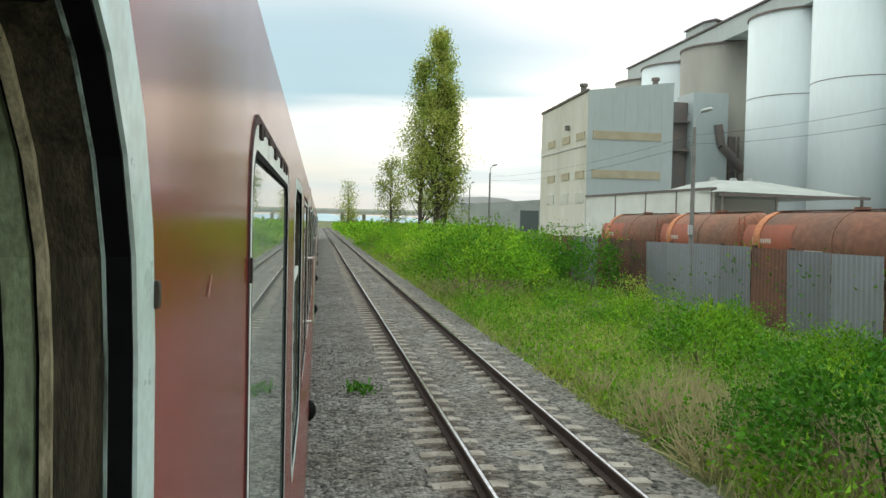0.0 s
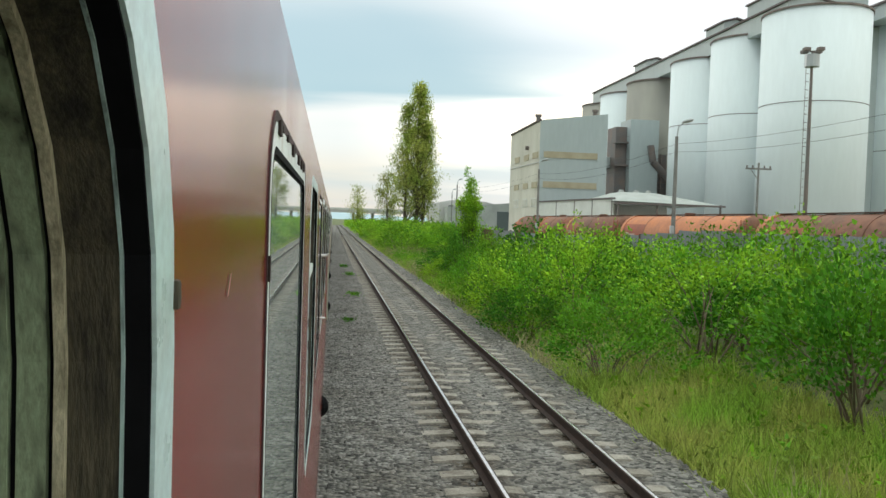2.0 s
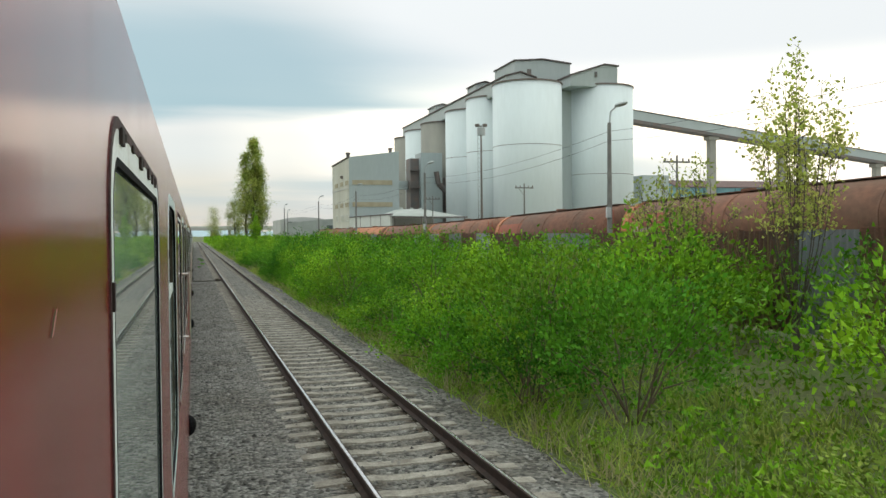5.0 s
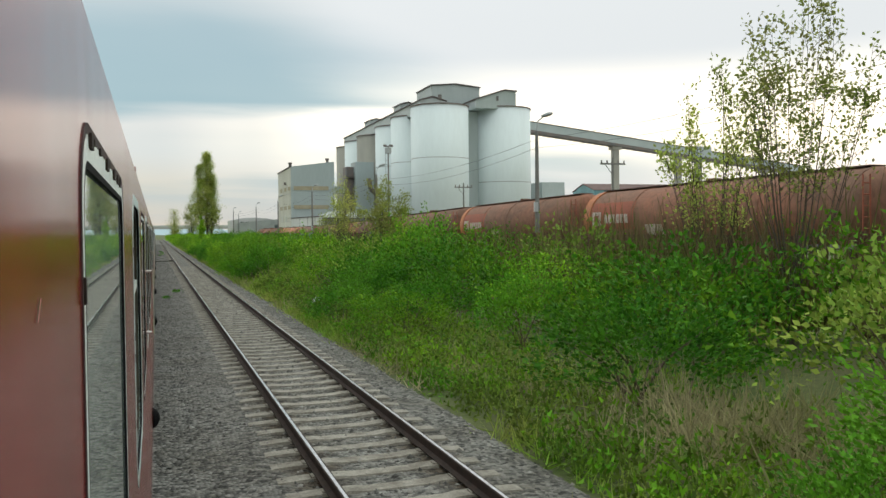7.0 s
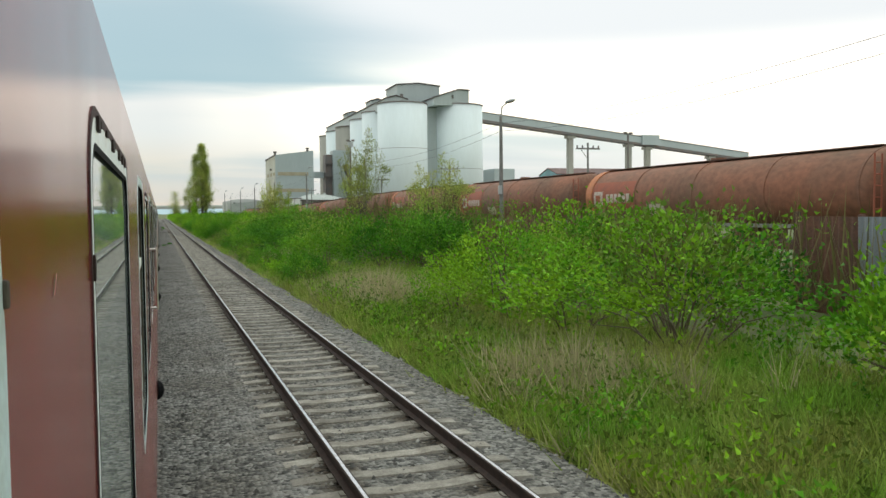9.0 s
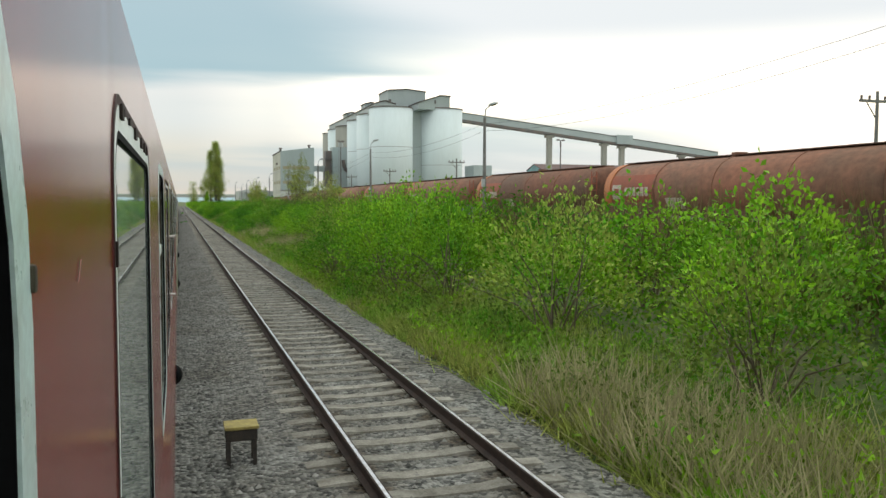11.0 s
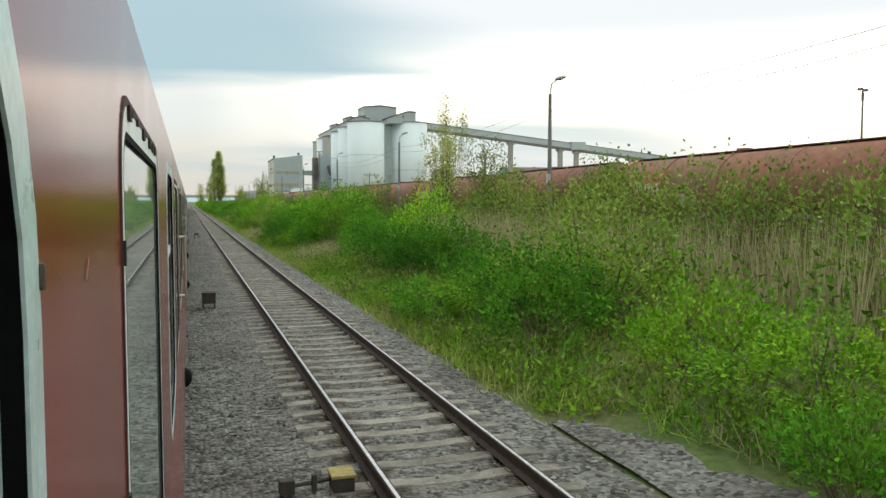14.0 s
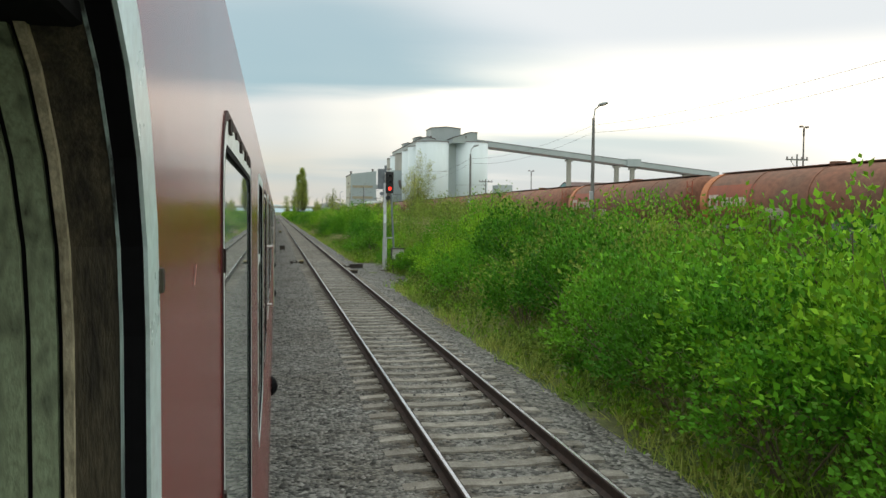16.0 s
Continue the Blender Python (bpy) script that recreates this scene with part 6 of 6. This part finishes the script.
low_growth("dry_grass", 5200, 34, -276, 110, (0.50, 0.026), M_DRYGRASS, 0.14, 0.05, 10, 4.6, 8.0, "tufts of dry pale grass", 0.5, 0.08)


low_growth("meadow_grass", 7500, 41, -143, -106, (0.45, 0.034), M_GRASS, 0.14, 0.06, 11, 4.7, 9.6, "soft light green grass on the open verge", 0.5, -0.5)
low_growth("open_verge_grass", 2700, 42, -206, -192, (0.42, 0.034), M_GRASS, 0.14, 0.06, 11, 4.7, 7.6, "soft light green grass on the open verge", 0.5, -0.5)
low_growth("clearing_grass", 1700, 44, -11, 1, (0.42, 0.034), M_GRASS, 0.14, 0.06, 11, 4.7, 7.6, "soft light green grass on the open verge", 0.5, -0.6)
low_growth("pale_verge_grass", 3200, 43, -180, -157, (0.42, 0.034), M_GRASS, 0.14, 0.06, 11, 4.7, 7.4, "soft light green grass on the open verge", 0.5, -0.5)


def dry_patches():
    """Thick patches of pale dead grass here and there on the verge."""
    rg = np.random.default_rng(93)
    spots = ((5.6, 32.0), (6.6, 57.0), (7.3, 55.2), (6.0, 53.5), (6.7, 30.4), (6.1, 31.0), (6.4, -115.6), (7.2, -96.0), (6.1, -130.6), (5.7, -173.7), (8.0, -195.0), (6.2, -199.2), (6.6, -118.5), (5.6, -171.5))
    c = np.concatenate([np.stack([rg.normal(x, 0.7, 75), rg.normal(y, 1.2, 75), np.zeros(75)], 1) for x, y in spots])
    c[:, 0] = np.maximum(c[:, 0], 4.8)
    c[:, 2] = [ground_z(a, b) for a, b, _ in c]
    n = len(c) * 22
    at = np.repeat(c, 22, 0) + rg.normal(0, 0.07, (n, 3)) * (1, 1, 0)
    me = leaves_mesh("dry_grass_patches", rg, at, rg.normal(0, 0.4, (n, 3)) + (0, 0, 1.1), 0.85, 0.03, True)
    return tagged(part("dry_grass_patches", me, M_DRYGRASS), "patches of thick pale dead grass", "dry grass", kind="stuff")


dry_patches()


def dead_stalks(n, seed, y0, y1, tall):
    """Brown dead stalks standing before the wagons."""
    rg = np.random.default_rng(seed)
    at = np.stack([rg.uniform(11.6, 14.4, n), rg.uniform(y0, y1, n), np.zeros(n)], 1)
    at = at[np.array([noise.noise((a * 0.2, b * 0.06, 3.0)) for a, b, _ in at]) > -0.15]
    n = len(at)
    at[:, 2] = [ground_z(a, b) + 0.2 for a, b, _ in at]
    me = leaves_mesh("dead_stalks", rg, at, rg.normal(0, 0.12, (n, 3)) + (0, 0, 3.0), tall, 0.075, True)
    return tagged(part("dead_stalks", me, M_DEADSTALK), "brown dead stalks standing before the wagons", "dead stalks", kind="stuff")


dead_stalks(15000, 92, -276, -50, 2.3)
dead_stalks(1500, 94, -106, -80, 2.9)


def dry_reeds():
    """A stand of pale dead stalks among the shrubs."""
    rg = np.random.default_rng(91)
    n = 5600
    at = np.stack([rg.uniform(9.0, 12.6, n), rg.uniform(-229, -206, n), np.zeros(n)], 1)
    at[:, 2] = [ground_z(a, b) for a, b, _ in at]
    me = leaves_mesh("dry_reeds", rg, at, rg.normal(0, 0.05, (n, 3)) + (0, 0, 5.0), 1.9, 0.022, True)
    return tagged(part("dry_reeds", me, M_DRYGRASS), "stand of pale dry reed stalks", "reeds", kind="stuff")


dry_reeds()


def back_thicket():
    """The tangle of shrubs that fills the ground before the fence."""
    rg = np.random.default_rng(78)
    m = 16000
    y = rg.uniform(-276, 112, m)
    x = 7.4 + 6.6 * rg.random(m) ** 0.8
    keep = ~((y > 26) & (y < 54) & (x < 13.2)) & ~(np.array([clear_verge(a - 0.5, b) for a, b in zip(x, y)]))
    # gaps that show the fence and the dead stalks behind
    keep &= ~((y < -98) & (np.array([noise.noise((a * 0.16 + 7, b * 0.11, 2)) for a, b in zip(x, y)]) > 0.02) & (x > 9.5))
    x, y = x[keep], y[keep]
    m = len(x)
    top = np.array([min(slope_top(a, b) + 0.2, 1.85 + 1.3 * noise.noise((a * 0.30, b * 0.13, 9)) + 0.09 * (a - 9)) for a, b in zip(x, y)])
    z0 = np.array([ground_z(a, b) for a, b in zip(x, y)])
    c = np.stack([x, y, z0 + np.maximum(0.25, top) * rg.random(m) ** 0.45], 1)
    at = np.repeat(c, 14, 0) + rg.normal(0, 0.20, (m * 14, 3))
    me = leaves_mesh("back_thicket", rg, at, rg.normal(0, 0.6, (m * 14, 3)) + (-0.3, -0.2, 0.7), 0.14, 0.09, True)
    return tagged(part("back_thicket", me, M_LEAF), "tangled green shrubs filling the ground before the fence", "thicket", kind="stuff")


back_thicket()


def far_thicket():
    """The green belt that runs on to the horizon."""
    rg = np.random.default_rng(77)
    m = 5200
    y = 112 + 190 * rg.random(m) ** 1.2
    x = 4.6 + rg.random(m) * 22
    h = np.array([2.0 + 1.3 * noise.noise((a * 0.2, b * 0.1, 4)) for a, b in zip(x, y)])
    c = np.stack([x, y, -0.3 + h * rg.random(m) ** 0.5], 1)
    at = np.repeat(c, 7, 0) + rg.normal(0, 0.3, (m * 7, 3))
    me = leaves_mesh("thicket", rg, at, rg.normal(0, 0.6, (m * 7, 3)) + (0, -0.3, 0.6), 0.42, 0.28)
    return tagged(part("thicket", me, M_LEAF), "dense green thicket running along the line into the distance", "thicket", kind="stuff")


far_thicket()


def tree(name, x, y, h, seed, shape, leaf, number, mat, label, limbs=26, trunk=0.2, zb=None):
    """shape(t) gives the crown's radius at the height t * h."""
    rg = np.random.default_rng(seed)
    if zb is None:
        zb = ground_z(min(x, 24), y) - 0.1
    t = empty(name, Matrix.Translation((x, y, zb)))
    tagged(t, label, "tree")
    bm = bmesh.new()
    pts = [Vector((0.25 * trunk * rg.normal(), 0.25 * trunk * rg.normal(), h * k / 8)) for k in range(9)]
    pts[0] = Vector((0, 0, -0.2))
    for k in range(8):
        rod(bm, pts[k], pts[k + 1], trunk * (1 - k / 8.6), trunk * (1 - (k + 1) / 8.6), n=8, caps=False)
    part("trunk", bm, M_BARK, t)
    lb = bmesh.new()
    tips = []
    for k in range(limbs):
        f = rg.uniform(0.10, 0.92)
        a = rg.uniform(0, 6.283)
        r = shape(min(1, f + 0.14)) * rg.uniform(0.55, 1.05)
        base = Vector((0, 0, h * f))
        rise = h * rg.uniform(0.08, 0.18)
        tip = Vector((r * math.cos(a), r * math.sin(a), min(h * 0.995, h * f + rise)))
        mid = base.lerp(tip, 0.5) + Vector((0, 0, -0.1 * rise))
        w = trunk * 0.28 * (1 - f * 0.6)
        rod(lb, base, mid, w, w * 0.6, n=5, caps=False)
        rod(lb, mid, tip, w * 0.6, w * 0.18, n=5, caps=False)
        tips.append((base, mid, tip))
    part("branchwork", lb, M_BARK, t)
    n_cl = number // 12
    at = []
    for k in range(n_cl):
        b, m, e = tips[rg.integers(len(tips))]
        u = rg.uniform(0.35, 1.1)
        p = m.lerp(e, u)
        f = min(1, max(0, p.z / h))
        j = shape(f) * 0.16 + 0.08
        at.append((p.x + rg.normal(0, j), p.y + rg.normal(0, j), p.z + rg.normal(0, j * 1.2)))
    at = np.repeat(np.array(at), 12, 0) + rg.normal(0, 1, (n_cl * 12, 3)) * (leaf * 1.5)
    me = leaves_mesh(name + "_crown", rg, at, rg.normal(0, 0.7, (n_cl * 12, 3)) + (0, 0, 0.4), leaf, leaf * 0.8, True)
    part("crown", me, mat, t)
    return t


def column(r):
    return lambda f: r * (min(1, f / 0.16) ** 0.6) * (1 - max(0, f - 0.45) / 0.62) ** 0.75


def ball(r):
    return lambda f: r * math.sqrt(max(0.02, 1 - ((f - 0.58) / 0.46) ** 2))


tree("poplar", 12.2, 105.3, 22.9, 5, column(3.0), 0.25, 19000, M_POPLAR, "tall slender columnar poplar with light green spring leaves", 110, 0.36)
tree("poplar", 13.3, 106.2, 17.6, 6, column(1.9), 0.24, 9500, M_POPLAR, "slender columnar poplar standing beside a taller one", 70, 0.28)
tree("poplar", 10.7, 105.8, 19.8, 8, column(2.7), 0.24, 9500, M_POPLAR, "slender columnar poplar standing beside a taller one", 70, 0.28)
tree("small_tree", 9.4, 128.0, 11.0, 9, ball(1.9), 0.26, 3600, M_SPRING, "round tree with yellow-green spring leaves", 40, 0.2)
tree("small_tree", 6.6, 205.0, 11.5, 12, ball(2.3), 0.34, 2600, M_SPRING, "round tree with yellow-green spring leaves", 36, 0.2)


def shoot_tree(x, y, h, r, seed, number, mat, label):
    """Many upright shoots from one foot, with small leaves in tufts along them."""
    rg = np.random.default_rng(seed)
    t = empty("young_tree", Matrix.Translation((x, y, ground_z(min(x, 24), y) - 0.1)))
    tagged(t, label, "tree")
    main = bmesh.new()
    rod(main, (0, 0, -0.2), (0.02, 0.03, h * 0.16), 0.075, 0.06, n=7, caps=False)
    part("trunk", main, M_BARK, t)
    bm = bmesh.new()
    tufts = []
    for k in range(20):
        a, q = rg.uniform(0, 6.283), math.sqrt(rg.random())
        top = h * (1.0 - 0.32 * q * q) * rg.uniform(0.86, 1.03)
        p0 = Vector((0.02, 0.03, h * rg.uniform(0.08, 0.16)))
        p1 = Vector((r * 0.55 * q * math.cos(a), r * 0.55 * q * math.sin(a), h * 0.36))
        p2 = Vector((r * 0.9 * q * math.cos(a), r * 0.9 * q * math.sin(a), h * 0.62))
        p3 = Vector((r * q * math.cos(a) + rg.normal(0, 0.1), r * q * math.sin(a) + rg.normal(0, 0.1), top))
        for u, v, w0, w1 in ((p0, p1, 0.014, 0.010), (p1, p2, 0.010, 0.007), (p2, p3, 0.007, 0.003)):
            rod(bm, u, v, w0, w1, n=5, caps=False)
        for f in np.linspace(0.05, 1.0, 15):
            base = p1.lerp(p2, f * 2) if f < 0.5 else p2.lerp(p3, f * 2 - 1)
            b = rg.uniform(0, 6.283)
            side = (0.10 + 0.27 * r) * (1.1 - f) + 0.06
            tip = base + Vector((side * math.cos(b), side * math.sin(b), side * 0.9))
            rod(bm, base, tip, 0.007, 0.003, n=3, caps=False)
            tufts += [base.lerp(tip, 0.5), tip]
    part("branchwork", bm, M_BARK, t)
    c = np.array([tuple(v) for v in tufts])
    n = number
    at = c[rg.integers(0, len(c), n)] + rg.normal(0, 0.09, (n, 3))
    part("crown", leaves_mesh("young_tree_crown", rg, at, rg.normal(0, 0.6, (n, 3)) + (0, 0, 0.5), 0.10, 0.065), mat, t)
    return t


SPARSE = "thin young tree with sparse pale spring leaves"
for x, y, h, r, k, nleaf in ((12.6, -90.6, 8.2, 1.75, 41, 2400), (13.0, -87.6, 6.6, 1.2, 42, 1500), (15.0, -191.4, 9.5, 1.6, 43, 1700), (15.0, -188.0, 6.0, 1.2, 44, 800),
                             (12.6, -183.0, 5.0, 1.5, 45, 1100), (12.7, -205.2, 5.7, 1.4, 46, 1200), (6.7, 26.0, 5.9, 0.5, 47, 3600), (13.0, -177.0, 4.6, 1.3, 48, 900),
                             (13.4, -196.0, 7.6, 1.1, 49, 1300), (10.5, -66.0, 5.4, 1.5, 50, 3000), (11.0, -54.7, 6.3, 0.9, 62, 1500), (13.6, -103.0, 5.6, 1.6, 51, 2600), (11.5, -50.0, 4.6, 1.4, 52, 900),
                             (13.0, -214.0, 4.6, 1.0, 54, 900)):
    shoot_tree(x, y, h, r, k, int(nleaf * 1.7), M_LEAF if k == 47 else M_SPRING if k % 3 else M_POPLAR, SPARSE)


def ballast_weed(x, y, s, seed):
    rg = np.random.default_rng(seed)
    at = np.stack([rg.normal(0, 0.10 * s, 90), rg.normal(0, 0.10 * s, 90), rg.uniform(0, 0.05 * s, 90)], 1)
    me = leaves_mesh("weed_tuft", rg, at, rg.normal(0, 0.7, (90, 3)) + (0, 0, 0.9), 0.13 * s, 0.03 * s)
    ob = part("weed_tuft", me, M_LEAF_C, at=Matrix.Translation((x, y, -0.12)))
    return tagged(ob, "small green weed growing in the ballast", "weed", "weeds in the ballast")


for k, (x, y, s) in enumerate(((0.74, 34.3, 1.3), (0.88, 16.6, 1.2), (0.96, 27.5, 1.2), (0.5, 9.0, 0.8), (0.9, -62.0, 1.0), (0.4, -66.0, 0.9))):
    ballast_weed(x, y, s, 60 + k)

# ---- rails and sleepers ----
track("main_track", TRACK_X, "railway track with worn bright rails on pale concrete sleepers", -279.0, 120.0, 290)
track("train_track", OWN_X, "railway track under the red coaches", -279.0, 160.0, 0)
